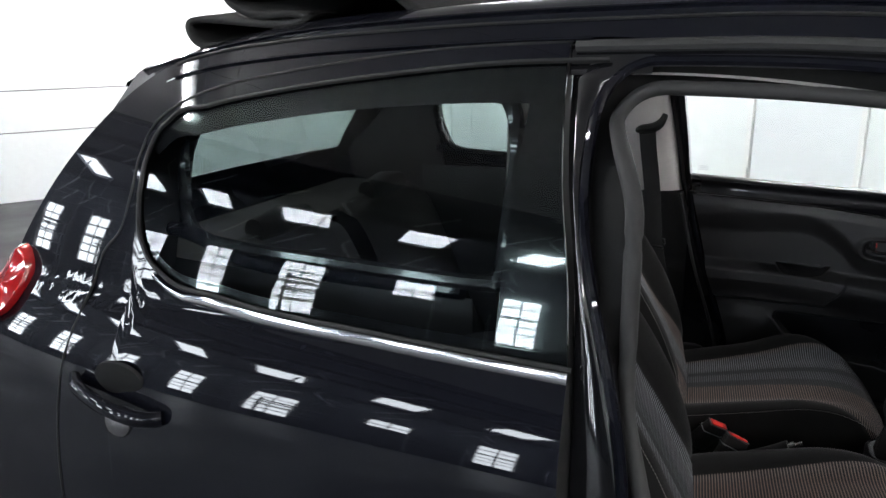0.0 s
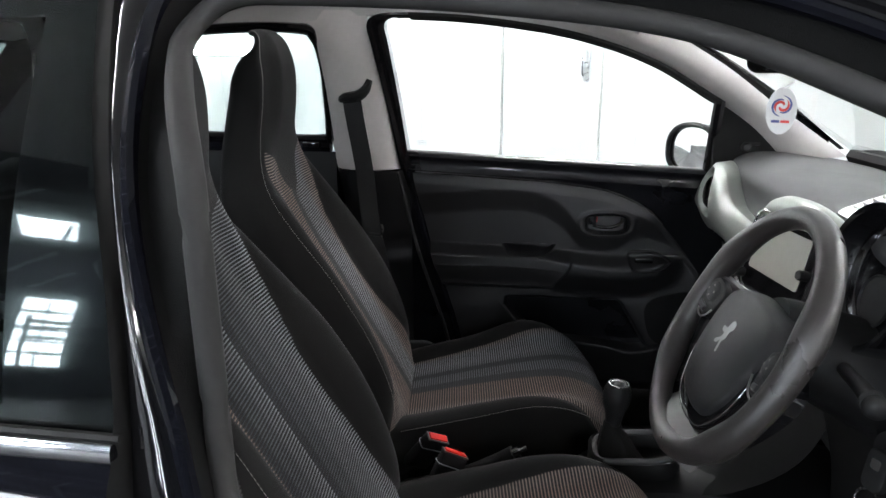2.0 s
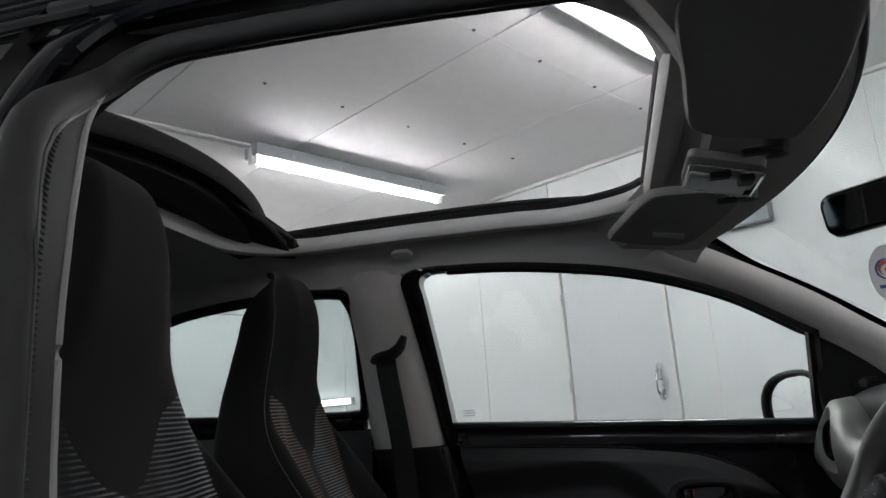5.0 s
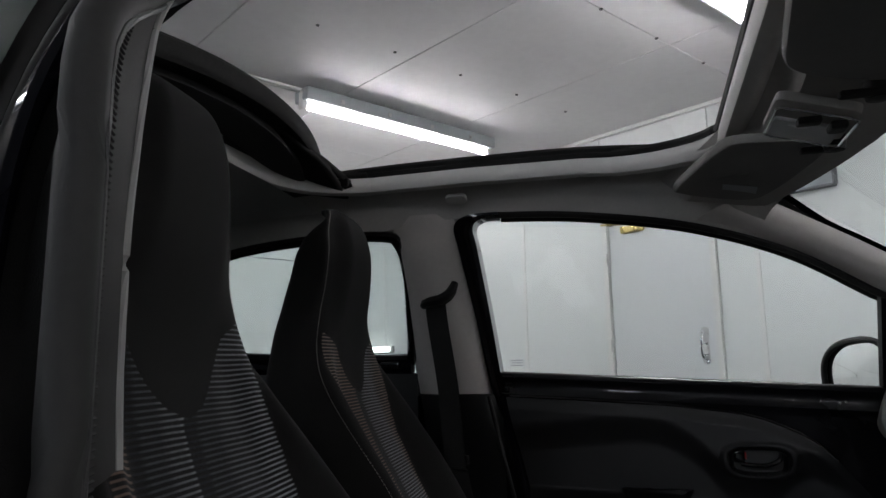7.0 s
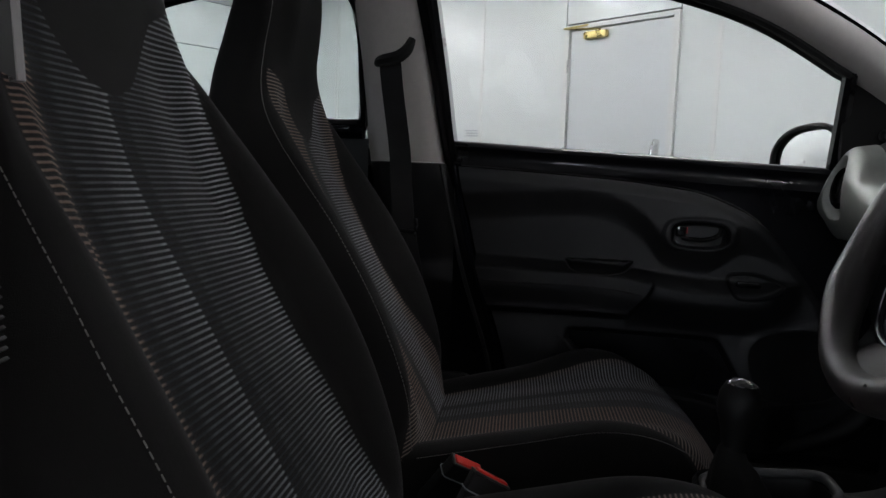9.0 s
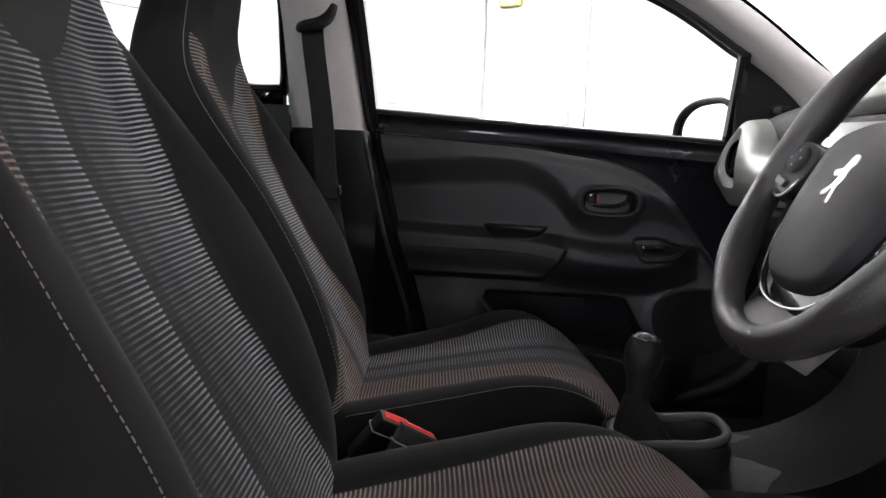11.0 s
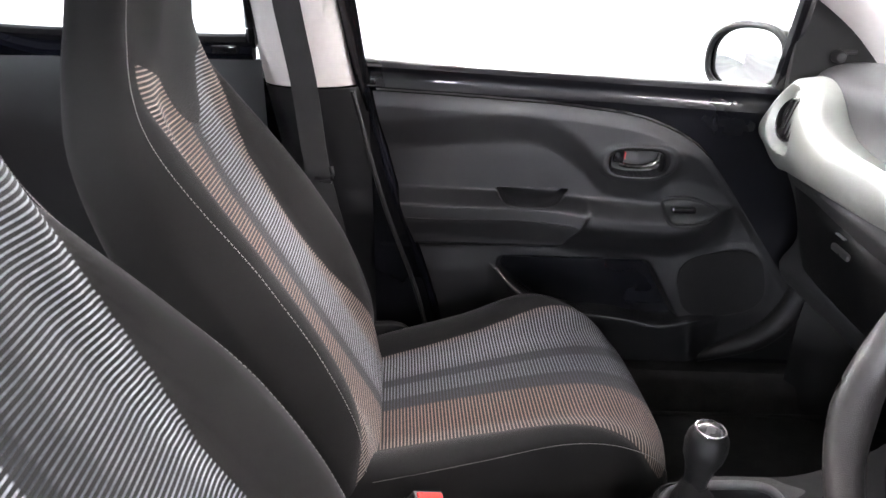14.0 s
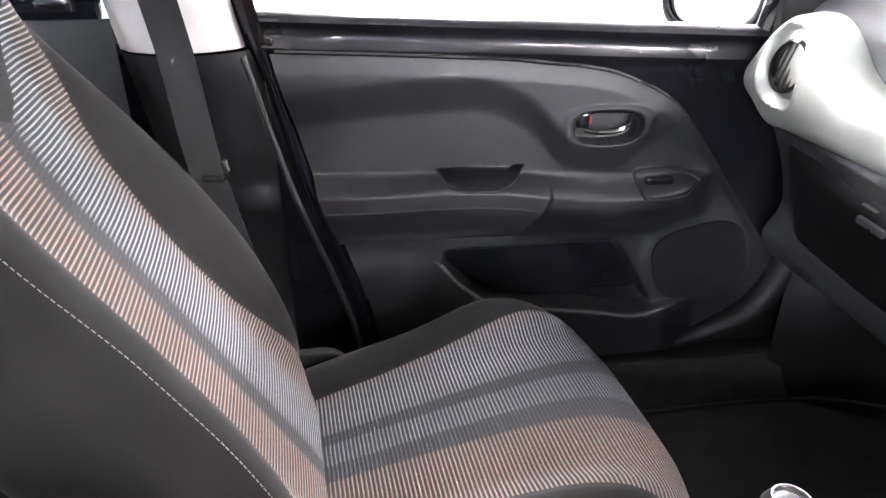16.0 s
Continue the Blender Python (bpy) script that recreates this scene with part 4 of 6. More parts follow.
part("headliner_rear", grid([[(x, y, 1.362 + roof_dz(x) - 0.02 * (y / 0.45) ** 2) for y in np.linspace(-0.475, 0.475, 16)] for x in np.linspace(-1.0, -0.39, 8)]), LINER, car)
# frame round the roof opening
loop = [(0.02 + x + (0.055 * (1 - (y / 0.46) ** 2) if x > 0 else 0) * (x / 0.43 if x > 0 else 0), y) for x, y in rounded(0.86, 0.91, 0.185, 12)]
loop = [tuple(p) for p in crom(loop, 120, True)]
dzl = lambda x: float(roof_dz(np.clip(x, -0.45, 0.5)))
band = []
for k, (x, y) in enumerate(loop):
    c = np.array((x - 0.02, y)) / np.linalg.norm((x - 0.02, y))
    band.append([np.array((x + c[0] * d, y + c[1] * d, h + dzl(x))) for d, h in ((0.036, 1.378), (0.03, 1.370), (0.014, 1.365), (-0.001, 1.369), (-0.008, 1.379), (-0.008, 1.392), (-0.004, 1.402), (0.004, 1.406))])
part("roof_frame", grid(band, True, False), FRAME_TRIM, car, "pale grey frame round the open roof")
part("roof_seal", sweep([(x - 0.0, y * 0.995, 1.410 + dzl(x)) for x, y in loop], 0.009, 8, closed=True), RUBBER_DARK, car, "black seal round the roof opening")
for s in (-1, 1):
    part("roof_guide", sweep([(x, s * 0.448, 1.418 + dzl(x)) for x in np.linspace(-0.36, 0.36, 24)], 0.008, 6), RUBBER_DARK, car)

# folded canvas at the back of the roof
fold = crom([(-0.30, 1.435), (-0.40, 1.445), (-0.62, 1.452), (-0.84, 1.435), (-0.89, 1.445), (-0.897, 1.475), (-0.85, 1.487), (-0.68, 1.474), (-0.61, 1.478), (-0.65, 1.492), (-0.74, 1.495), (-0.79, 1.505), (-0.795, 1.535), (-0.75, 1.547), (-0.6, 1.522), (-0.53, 1.527), (-0.57, 1.548), (-0.66, 1.56), (-0.64, 1.582), (-0.48, 1.545), (-0.37, 1.49), (-0.31, 1.45)], 120)
part("folded_canvas_roof", grid([[(x + 0.012 * math.sin(9 * y + 3 * i * 0.1), y, z - 0.045 * (y / 0.45) ** 2 + 0.004 * math.sin(23 * y + i * 0.4) + float(roof_dz(-0.45)) - 0.008) for i, (x, z) in enumerate(fold)] for y in np.linspace(-0.47, 0.47, 40)]), CANVAS, car, "black canvas roof folded back in thick pleats", solid=0.012)
bow = lambda x, z, w, h: grid([[(x + 0.035 - 0.115 * (y / 0.45) ** 2 + w * a, y, z + h * b + 0.03 * (1 - (y / 0.46) ** 2)) for a, b in ((-1, -0.7), (-0.7, -1), (0.7, -1), (1, -0.6), (1, 0.6), (0.6, 1), (-0.6, 1), (-1, 0.6))] for y in np.linspace(-0.448, 0.448, 30)], False, True)
part("roof_bow", bow(-0.31, 1.402, 0.022, 0.02), CANVAS, car, "black leading edge of the folded roof")
part("roof_bow_lining", bow(-0.375, 1.378, 0.045, 0.010), LINING, car, "dark grey lining under the folded roof")
for s in (-1, 1):
    part("roof_bracket", join(box((-0.315, s * 0.432, 1.386), (0.05, 0.03, 0.02), 0.004), sweep([(-0.33, s * 0.43, 1.393), (-0.30, s * 0.425, 1.376), (-0.285, s * 0.43, 1.382)], 0.005, 6)), PLASTIC, car)

# pillars and lining, both sides
for s in (-1, 1):
    inner = lambda x, z, d=0.0: (x, s * (lin(x, z) - d), z)
    rear_e = curve([(0.9, -0.206), (1.0, -0.213), (1.2, -0.222), (1.32, -0.235)])
    fr_e = curve([(0.9, -0.018), (1.0, -0.03), (1.15, -0.055), (1.27, -0.075), (1.32, -0.08)])
    part("pillar_trim", grid([[inner((rear_e(z) + (0.065 if s < 0 else 0.0)) * (1 - t) + fr_e(z) * t, z, 0.045 * (1 - 0.9 * float(sstep(1.22, 1.305, z))) * math.sin(math.pi * min(1, max(0, t))) ** 0.6) for t in np.linspace(0, 1, 12)] for z in np.linspace(0.905, 1.325, 20)]), TRIM, car, "pale grey upper pillar trim")
    lo_r = curve([(0.2, -0.13), (0.6, -0.18), (0.905, -0.206)])
    lo_f = curve([(0.2, 0.17), (0.426, 0.128), (0.677, 0.052), (0.905, -0.008)])
    part("pillar_trim_lower", grid([[inner(lo_r(z) * (1 - t) + lo_f(z) * t, z, 0.004 + 0.05 * math.sin(math.pi * t) ** 0.6 + 0.018 * float(sstep(0.67, 0.64, z))) for t in np.linspace(0, 1, 12)] for z in np.linspace(0.2, 0.903, 30)]), DOORCARD, car, "dark moulded lower pillar trim")
    # windscreen pillar lining
    hi = crom([(0.57, 0.565, 1.318), (0.606, 0.572, 1.302), (0.71, 0.578, 1.243), (0.82, 0.584, 1.176), (0.92, 0.588, 1.102), (1.0, 0.592, 1.048), (1.12, 0.60, 0.965)], 24)
    lw = crom([(0.44, 0.578, 1.262), (0.52, 0.59, 1.236), (0.646, 0.60, 1.19), (0.73, 0.612, 1.142), (0.812, 0.628, 1.092), (0.90, 0.64, 1.025), (0.96, 0.648, 0.955)], 24)
    part("a_pillar_trim", grid([[(p[0] * (1 - k) + q[0] * k - 0.012 * math.sin(math.pi * k), s * (p[1] * (1 - k) + q[1] * k - 0.03 * math.sin(math.pi * k) ** 0.8), p[2] * (1 - k) + q[2] * k) for k in np.linspace(0, 1, 10)] for p, q in zip(hi, lw)]), TRIM, car, "pale grey windscreen pillar trim")

# left side: front door window opening and door
dw_top = curve([(-0.034, 1.297), (0.0, 1.303), (0.079, 1.302), (0.278, 1.283), (0.467, 1.247), (0.646, 1.183), (0.806, 1.09)])
LS = lambda x, z, d=0.0: (x, 0.66 - 0.30 * (z - 0.953) - d, z)
wg = part("front_window", grid([[LS(x + 0.0 if x > 0.02 else x - 0.1 * (z - 0.953) * (0.02 - x) / 0.06, z, -0.03) for z in np.linspace(0.88, dw_top(x), 10)] for x in np.linspace(-0.03, 0.81, 30)]), CLEAR, car, "clear side window glass")
wg.visible_shadow = False
for k in range(3):
    part("print_bar", sweep([LS(0.02 + 0.003 * (k == 1), 0.982 - 0.006 * k, -0.028), LS(0.05, 0.982 - 0.006 * k, -0.028)], 0.0012, 4), PANEL_GREY, wg, "small etched mark")
rear_in = crom([(0.018, 0.85), (0.002, 0.95), (-0.01, 1.08), (-0.028, 1.24), (-0.034, 1.285), (-0.015, 1.303), (0.03, 1.304)], 48)
rear_out = crom([(-0.012, 0.85), (-0.028, 0.95), (-0.045, 1.08), (-0.07, 1.23), (-0.078, 1.29), (-0.045, 1.314), (0.03, 1.317)], 48)
part("window_frame_rear", grid([[LS(*p, d) for p, d in ((q[1], 0.008), (q[1], 0.016), (0.5 * q[0] + 0.5 * q[1], 0.018), (q[0], 0.012), (q[0], -0.03))] for q in zip(rear_in, rear_out)]), PILLAR_BLACK, car, "black window frame")
part("window_frame_top", sweep([LS(x, dw_top(x) + 0.006, 0.008) for x in np.linspace(0.0, 0.81, 30)], 0.008, 6), RUBBER_DARK, car)
part("window_run", sweep([LS(x, dw_top(x), -0.015) for x in np.linspace(0.03, 0.81, 30)], 0.006, 6), RUBBER_DARK, car)
door_l = grid([[(x, 0.672 - dd, z - 0.05 * x * float(sstep(0.6, 0.88, z))) for z, dd in ((0.956, -0.02), (0.957, 0.004), (0.952, 0.014), (0.944, 0.018), (0.938, 0.012), (0.930, 0.006), (0.918, 0.006), (0.905, 0.014), (0.899, 0.01), (0.885, 0.004), (0.70, -0.02), (0.40, -0.02), (0.25, -0.02))] for x in np.linspace(0.0, 1.0, 30)])
part("door_inner_skin", door_l, INNER_PAINT, car, "glossy black painted inner door skin")
part("door_outer_skin", grid([[skin(x, z, 1) for z in np.linspace(0.25, 0.925 - 0.05 * x, 20)] for x in np.linspace(0.0, 1.1, 24)]), PAINT, car)
part("quarter_corner", prism([(0.80, 1.112), (0.86, 1.085), (0.93, 1.03), (0.99, 0.95), (0.965, 0.895), (0.808, 0.90)], 0.02, 0.004, Matrix.Translation((0, 0.648, 0)) @ pose(0, 0, 0, 90)), CONSOLE, car, "black corner panel behind the mirror")
part("window_post", sweep([LS(0.808, z, 0.0) for z in np.linspace(0.90, 1.105, 6)], 0.015, 8), PILLAR_BLACK, car)
part("mirror_knob", join(lathe([(0, 0), (0.026, 0), (0.027, 0.01), (0.021, 0.014), (0.012, 0.015), (0.012, 0.03), (0.008, 0.036), (0, 0.037)], 20, pose(0.884, 0.645, 0.983, 90)), box((0.905, 0.63, 0.99), (0.03, 0.01, 0.008), 0.003)), PLASTIC, car, "mirror adjusting knob")
part("corner_bracket", box((0.012, 0.66, 0.915), (0.012, 0.008, 0.012), 0.003), GLOSS, car)

# moulded door card with armrest, pull, pocket and speaker
card_top = curve([(0.0, 0.898), (0.263, 0.884), (0.43, 0.871), (0.582, 0.842), (0.676, 0.79), (0.75, 0.705), (0.816, 0.617), (0.9, 0.505), (0.96, 0.42)])
card_rear = curve([(0.3, 0.17), (0.439, 0.142), (0.676, 0.066), (0.9, 0.012)])


scoop = curve([(-0.1, 0.815), (0.05, 0.815), (0.2, 0.828), (0.393, 0.812), (0.434, 0.783), (0.478, 0.735), (0.53, 0.722), (0.578, 0.724), (0.632, 0.762), (0.70, 0.752), (0.8, 0.69), (1.0, 0.5)])
arm_back = curve([(-0.1, 0.704), (0.1, 0.697), (0.27, 0.69), (0.46, 0.681), (0.62, 0.672), (0.72, 0.672), (1.0, 0.66)])
arm_edge = curve([(-0.1, 0.672), (0.096, 0.664), (0.441, 0.649), (0.475, 0.641), (0.6, 0.63), (0.66, 0.634), (0.72, 0.655), (1.0, 0.65)])
arm_end = curve([(0.3, 0.40), (0.54, 0.40), (0.589, 0.413), (0.625, 0.443), (0.654, 0.455), (0.70, 0.449), (1.0, 0.44)])
pocket_edge = curve([(-0.1, 0.53), (0.25, 0.53), (0.273, 0.512), (0.334, 0.454), (0.37, 0.43), (0.424, 0.417), (0.542, 0.406), (0.617, 0.393), (0.66, 0.394), (0.70, 0.405), (1.0, 0.42)])


def card_y(x, z):
    d = 0.012 + 0.02 * sstep(scoop(x) - 0.045, scoop(x) + 0.03, z)
    zb, ze = arm_back(x), arm_edge(x)
    shelf = sstep(zb + 0.003, ze + 0.004, z)
    face = 0.058 - 0.010 * sstep(ze - 0.02, ze - 0.075, z) - 0.034 * sstep(0.586, 0.566, z)
    slope = 0.046 - 0.034 * sstep(ze - 0.006, 0.545, z)
    first = 1 - sstep(-0.003, 0.009, x - arm_end(z))
    far = 1 - sstep(0.69, 0.77, x)
    d = np.maximum(d, 0.012 + shelf * ((face - 0.012) * first + (slope - 0.012) * (1 - first) * far))
    d += 0.006 * sstep(0.56, 0.5, z) * (1 - sstep(0.2, 0.28, x))
    hole = sstep(0.272, 0.29, x) * (1 - sstep(-0.012, 0.012, x - 0.66 + (z - 0.428) * 0.59)) * (1 - sstep(0.515, 0.545, z)) * sstep(0.0, 0.007, z - pocket_edge(x))
    lip = sstep(0.25, 0.33, x) * (1 - sstep(0.70, 0.78, x)) * (1 - sstep(-0.004, 0.004, z - pocket_edge(x)))
    d = d * (1 - hole) - 0.04 * hole + 0.022 * lip
    zc = 0.672 + 0.026 * (np.abs(x - 0.34) / 0.076) ** 4
    d -= 0.026 * sstep(0.0, 0.005, z - zc) * (1 - sstep(0.694, 0.70, z)) * (1 - sstep(0.072, 0.08, np.abs(x - 0.34)))
    r = (np.abs(x - 0.55) / 0.06) ** 3 + (np.abs(z - 0.765) / 0.029) ** 3
    d += 0.006 * np.exp(-((r - 1.5) / 0.7) ** 2) - 0.03 * (1 - sstep(0.75, 1.05, r))
    q = ((np.abs(x - 0.765 + 0.25 * (z - 0.49)) / 0.092) ** 3 + (np.abs(z - 0.49 - 0.2 * (x - 0.765)) / 0.078) ** 3) ** (1 / 3)
    d += 0.003 * sstep(1.3, 1.03, q) - 0.003 * sstep(1.03, 0.98, q)
    d -= 0.008 * sstep(0.03, 0.0, np.abs(card_top(x) - z)) * (1 - 0.6 * sstep(0.66, 0.8, x))
    return 0.672 - d


def on_card(pts, n, up=0.0, closed=False):
    """A smooth line through (x, z) points, laid on the door card."""
    return [(x, float(card_y(x, z)) - up, z) for x, z in (crom(pts, n, True) if closed else crom(pts, n))]


zz = lambda x: np.linspace(0.3, card_top(x), 270)
part("door_card", grid([[(max(x, card_rear(z)), card_y(max(x, float(card_rear(z))), z), z) for z in zz(x)] for x in np.linspace(0.0, 0.95, 330)]), DOORCARD, car, "dark moulded plastic door panel with armrest")
part("card_edge", sweep([(x, 0.655, card_top(x) + 0.002) for x in np.linspace(0.02, 0.70, 40)], [0.005 - 0.002 * float(sstep(0.55, 0.7, x)) for x in np.linspace(0.02, 0.70, 40)], 8), GLOSS, car, "glossy black edge strip")
hm = Matrix.Translation((0.55, 0.660, 0.765)) @ pose(0, 0, 0, 90)
part("door_release_surround", grid([[hm @ Vector((0.057 * r * math.copysign(abs(math.cos(t)) ** 0.45, math.cos(t)), 0.027 * r * math.copysign(abs(math.sin(t)) ** 0.55, math.sin(t)) - 0.004 * r, h)) for r, h in ((0.86, -0.012), (0.9, 0.006), (0.95, 0.010), (1.0, 0.006), (1.02, -0.004))] for t in np.linspace(0, 2 * math.pi, 48, endpoint=False)], True, False), PLASTIC, car)
part("door_release", sweep(crom([(0.595, 0.66, 0.782), (0.588, 0.652, 0.766), (0.565, 0.648, 0.756), (0.535, 0.648, 0.755), (0.515, 0.656, 0.757)], 24), 0.005, 8), GLOSS, car, "glossy door release lever")
part("lock_tab", join(box((0.512, 0.662, 0.772), (0.022, 0.014, 0.026), 0.005)), GLOSS, car)
part("lock_mark", box((0.5245, 0.662, 0.774), (0.003, 0.01, 0.014), 0.001), PRINT_RED, car)
part("pull_rim", sweep(on_card([(0.264, 0.698), (0.28, 0.678), (0.31, 0.671), (0.34, 0.670), (0.37, 0.671), (0.40, 0.678), (0.416, 0.696)], 40), 0.0025, 6), PLASTIC, car, "rim of the recessed door pull")
part("armrest_line", sweep([(x, float(card_y(x, arm_edge(x) - 0.021)) - 0.0004, arm_edge(x) - 0.021) for x in np.linspace(0.075, 0.435, 40)], 0.0014, 5), RUBBER_DARK, car)
switch = part("window_switch", sweep(on_card([(0.617, 0.680), (0.645, 0.685), (0.675, 0.684), (0.715, 0.670), (0.727, 0.660), (0.70, 0.643), (0.66, 0.636), (0.632, 0.637), (0.619, 0.655)], 60, 0.001, True), 0.0045, 8, closed=True), PLASTIC, car, "window lift switch with raised bezel")
part("rocker", box((0.655, float(card_y(0.655, 0.662)) - 0.004, 0.664), (0.05, 0.02, 0.014), 0.005), GLOSS, switch)
# the lip's highlight is put in as a lighter grey than the card
part("pocket_lip", sweep(on_card([(0.273, 0.513), (0.30, 0.483), (0.334, 0.453), (0.37, 0.428), (0.424, 0.415), (0.542, 0.404), (0.617, 0.390), (0.66, 0.391), (0.70, 0.402)], 50, 0.001), 0.0045, 8), DASH, car, "door pocket lip, coloured lighter grey for its highlight")
part("speaker_grille", prism([(0.090 * math.copysign(abs(math.cos(t)) ** 0.667, math.cos(t)) - 0.25 * 0.076 * math.copysign(abs(math.sin(t)) ** 0.667, math.sin(t)), 0.076 * math.copysign(abs(math.sin(t)) ** 0.667, math.sin(t)) + 0.018 * math.copysign(abs(math.cos(t)) ** 0.667, math.cos(t))) for t in np.linspace(0, 2 * math.pi, 48, endpoint=False)], 0.004, 0.0012, Matrix.Translation((0.765, 0.6585, 0.49)) @ pose(0, 0, 0, 90)), GRILLE, car, "perforated speaker grille")
part("door_gap_seal", sweep([(card_rear(z) - 0.035, 0.625 - 0.28 * max(0, z - 0.953), z) for z in np.linspace(0.3, 0.90, 24)], 0.005, 8), RUBBER_DARK, car)
part("pillar_flange", sweep([(card_rear(z) - 0.012, 0.66, z) for z in np.linspace(0.3, 0.90, 24)], 0.008, 8, flat=0.6), PAINT, car)

# rear door inside, left and right
for s in (-1, 1):
    part("rear_door_card", grid([[(x, s * (0.655 - 0.02 * float(sstep(0.6, 0.72, z)) - 0.2 * max(0, -0.6 - x) ** 2), z) for z in np.linspace(0.3, 0.955, 16)] for x in np.linspace(-0.92, -0.2, 24)]), DOORCARD, car, "dark moulded rear door panel")
    part("rear_sill", sweep([(x, s * (0.64 - 0.2 * max(0, -0.6 - x) ** 2), 0.968 + 0.05 * float(sstep(-0.6, -0.85, x))) for x in np.linspace(-0.86, -0.214, 24)], 0.016, 8), PAINT, car)
    fr = crom([(-0.215, 1.0), (-0.208, 1.1), (-0.206, 1.2), (-0.222, 1.262), (-0.255, 1.281), (-0.40, 1.286), (-0.6, 1.274), (-0.76, 1.245), (-0.83, 1.2), (-0.84, 1.1), (-0.80, 1.02), (-0.7, 1.0), (-0.4, 0.99), (-0.24, 0.988)], 90, True)
    part("rear_window_frame", sweep([(x + (0.065 * float(sstep(-0.4, -0.22, x)) if s < 0 else 0.0), s * (lin(x, z) - 0.004), z) for x, z in fr], 0.014, 8, closed=True), PILLAR_BLACK, car)
    part("c_pillar_trim", grid([[(x, s * (lin(x, z) - 0.005), z) for z in np.linspace(0.5, 1.235 - 0.9 * max(0, -0.95 - x), 14)] for x in np.linspace(-1.2, -0.845, 8)]), PLASTIC, car)
    part("rear_window_catch", box((-0.265, s * 0.622, 0.975), (0.05, 0.015, 0.018), 0.004), GLOSS, car)

# seat belt at the pillar
def belt_set(s):
    b = part("seat_belt", grid([[(x + w, s * y, z) for w in (-0.024, 0, 0.024)] for x, y, z in crom([(-0.116, 0.512, 1.115), (-0.112, 0.52, 1.06), (-0.095, 0.535, 0.92), (-0.08, 0.53, 0.77), (-0.05, 0.54, 0.6), (-0.01, 0.56, 0.35)], 30)]), BELT, car, "black seat belt webbing", solid=0.0025)
    part("belt_guide", join(sweep([np.array((x, s * y, z)) for x, y, z in crom([(-0.145, 0.514, 1.106), (-0.132, 0.505, 1.112), (-0.098, 0.498, 1.117), (-0.076, 0.498, 1.132), (-0.066, 0.504, 1.156)], 20)], [0.008 + 0.006 * math.sin(math.pi * i / 19) for i in range(20)], 8)), PLASTIC, b)
    part("belt_tongue", join(sweep([(-0.052, s * 0.521, 0.752), (-0.049, s * 0.519, 0.765), (-0.052, s * 0.521, 0.779)], 0.005, 8), sweep([(-0.085, s * 0.524, 0.752), (-0.052, s * 0.521, 0.750)], 0.005, 8)), PLASTIC, b)


belt_set(1)

# roof furniture
for s in (1, -1):
    vo = crom(([(0.407, 0.45), (0.425, 0.33), (0.452, 0.19), (0.475, 0.145), (0.53, 0.12), (0.585, 0.105), (0.6, 0.14), (0.59, 0.27), (0.572, 0.40), (0.548, 0.465), (0.48, 0.48), (0.42, 0.47)] if s == 1 else [(0.468, 0.45), (0.477, 0.33), (0.488, 0.2), (0.502, 0.155), (0.54, 0.135), (0.6, 0.135), (0.62, 0.16), (0.625, 0.30), (0.61, 0.47), (0.585, 0.505), (0.53, 0.51), (0.48, 0.495)]), 48, True)
    vz = lambda x, y: 1.318 - 0.19 * (x - 0.42) - 0.008 * (y / 0.45) ** 2
    vc = vo.mean(0)
    v = part("sun_visor", grid([[(vc[0] + (x - vc[0]) * r + 0.02 * (1 - (y / 0.5) ** 2), s * (vc[1] + (y - vc[1]) * r), 0.004 + vz(vc[0] + (x - vc[0]) * r, vc[1] + (y - vc[1]) * r) + h) for x, y in vo] for r, h in ((0.9, 0.014), (1.0, 0.012), (1.012, 0.005), (1.0, -0.002), (0.96, -0.005), (0.5, -0.005), (0.02, -0.005))], False, True), VISOR_SHADED, car, "grey sun visor folded up, coloured darker for shade")
    part("visor_pivot", join(lathe([(0, -0.012), (0.014, -0.01), (0.016, 0), (0.016, 0.012)], 16, pose(0.62, s * 0.105, 1.283)), box((0.60, s * 0.115, 1.279), (0.05, 0.014, 0.010), 0.004)), PLASTIC, v)
    if s == 1:
        lm = Matrix.Translation((0.525, 0.41, 1.2915)) @ pose(0, 0, 0, 0, 10.8, -4)
        part("warning_label", box((0, 0, 0), (0.06, 0.10, 0.001), 0, lm), PANEL_GREY, v, "pale printed warning label")
        part("label_band", box((0, 0.035, -0.0008), (0.06, 0.03, 0.001), 0, lm), LABEL_BAND, v)
lamp = part("roof_lamp", prism(rounded(0.105, 0.125, 0.012), 0.014, 0.004, Matrix.Translation((0.572, 0.025, 1.296)) @ pose(0, 0, 0, 0, 17, 0)), LINER, car, "grey roof console with reading lamp")
part("lens", prism(rounded(0.085, 0.07, 0.008), 0.006, 0.002, Matrix.Translation((0.568, 0.05, 1.288)) @ pose(0, 0, 0, 0, 17, 0)), LENS_PALE, lamp, "frosted lamp lens")
part("lens_frame", sweep([Matrix.Translation((0.572, 0.03, 1.288)) @ pose(0, 0, 0, 0, 17, 0) @ Vector((x, y, 0)) for x, y in rounded(0.1, 0.12, 0.012)], 0.002, 6, closed=True), CHROME, lamp)
part("switch", join(box((0.6, 0.0, 1.276), (0.022, 0.03, 0.012), 0.004), box((0.565, -0.008, 1.285), (0.03, 0.02, 0.01), 0.003)), PLASTIC, lamp)
part("coat_hook", prism(rounded(0.05, 0.028, 0.012), 0.01, 0.004, Matrix.Translation((-0.06, 0.508, 1.352)) @ pose(0, 0, 0, 150, 0, 0)), LINER, car)
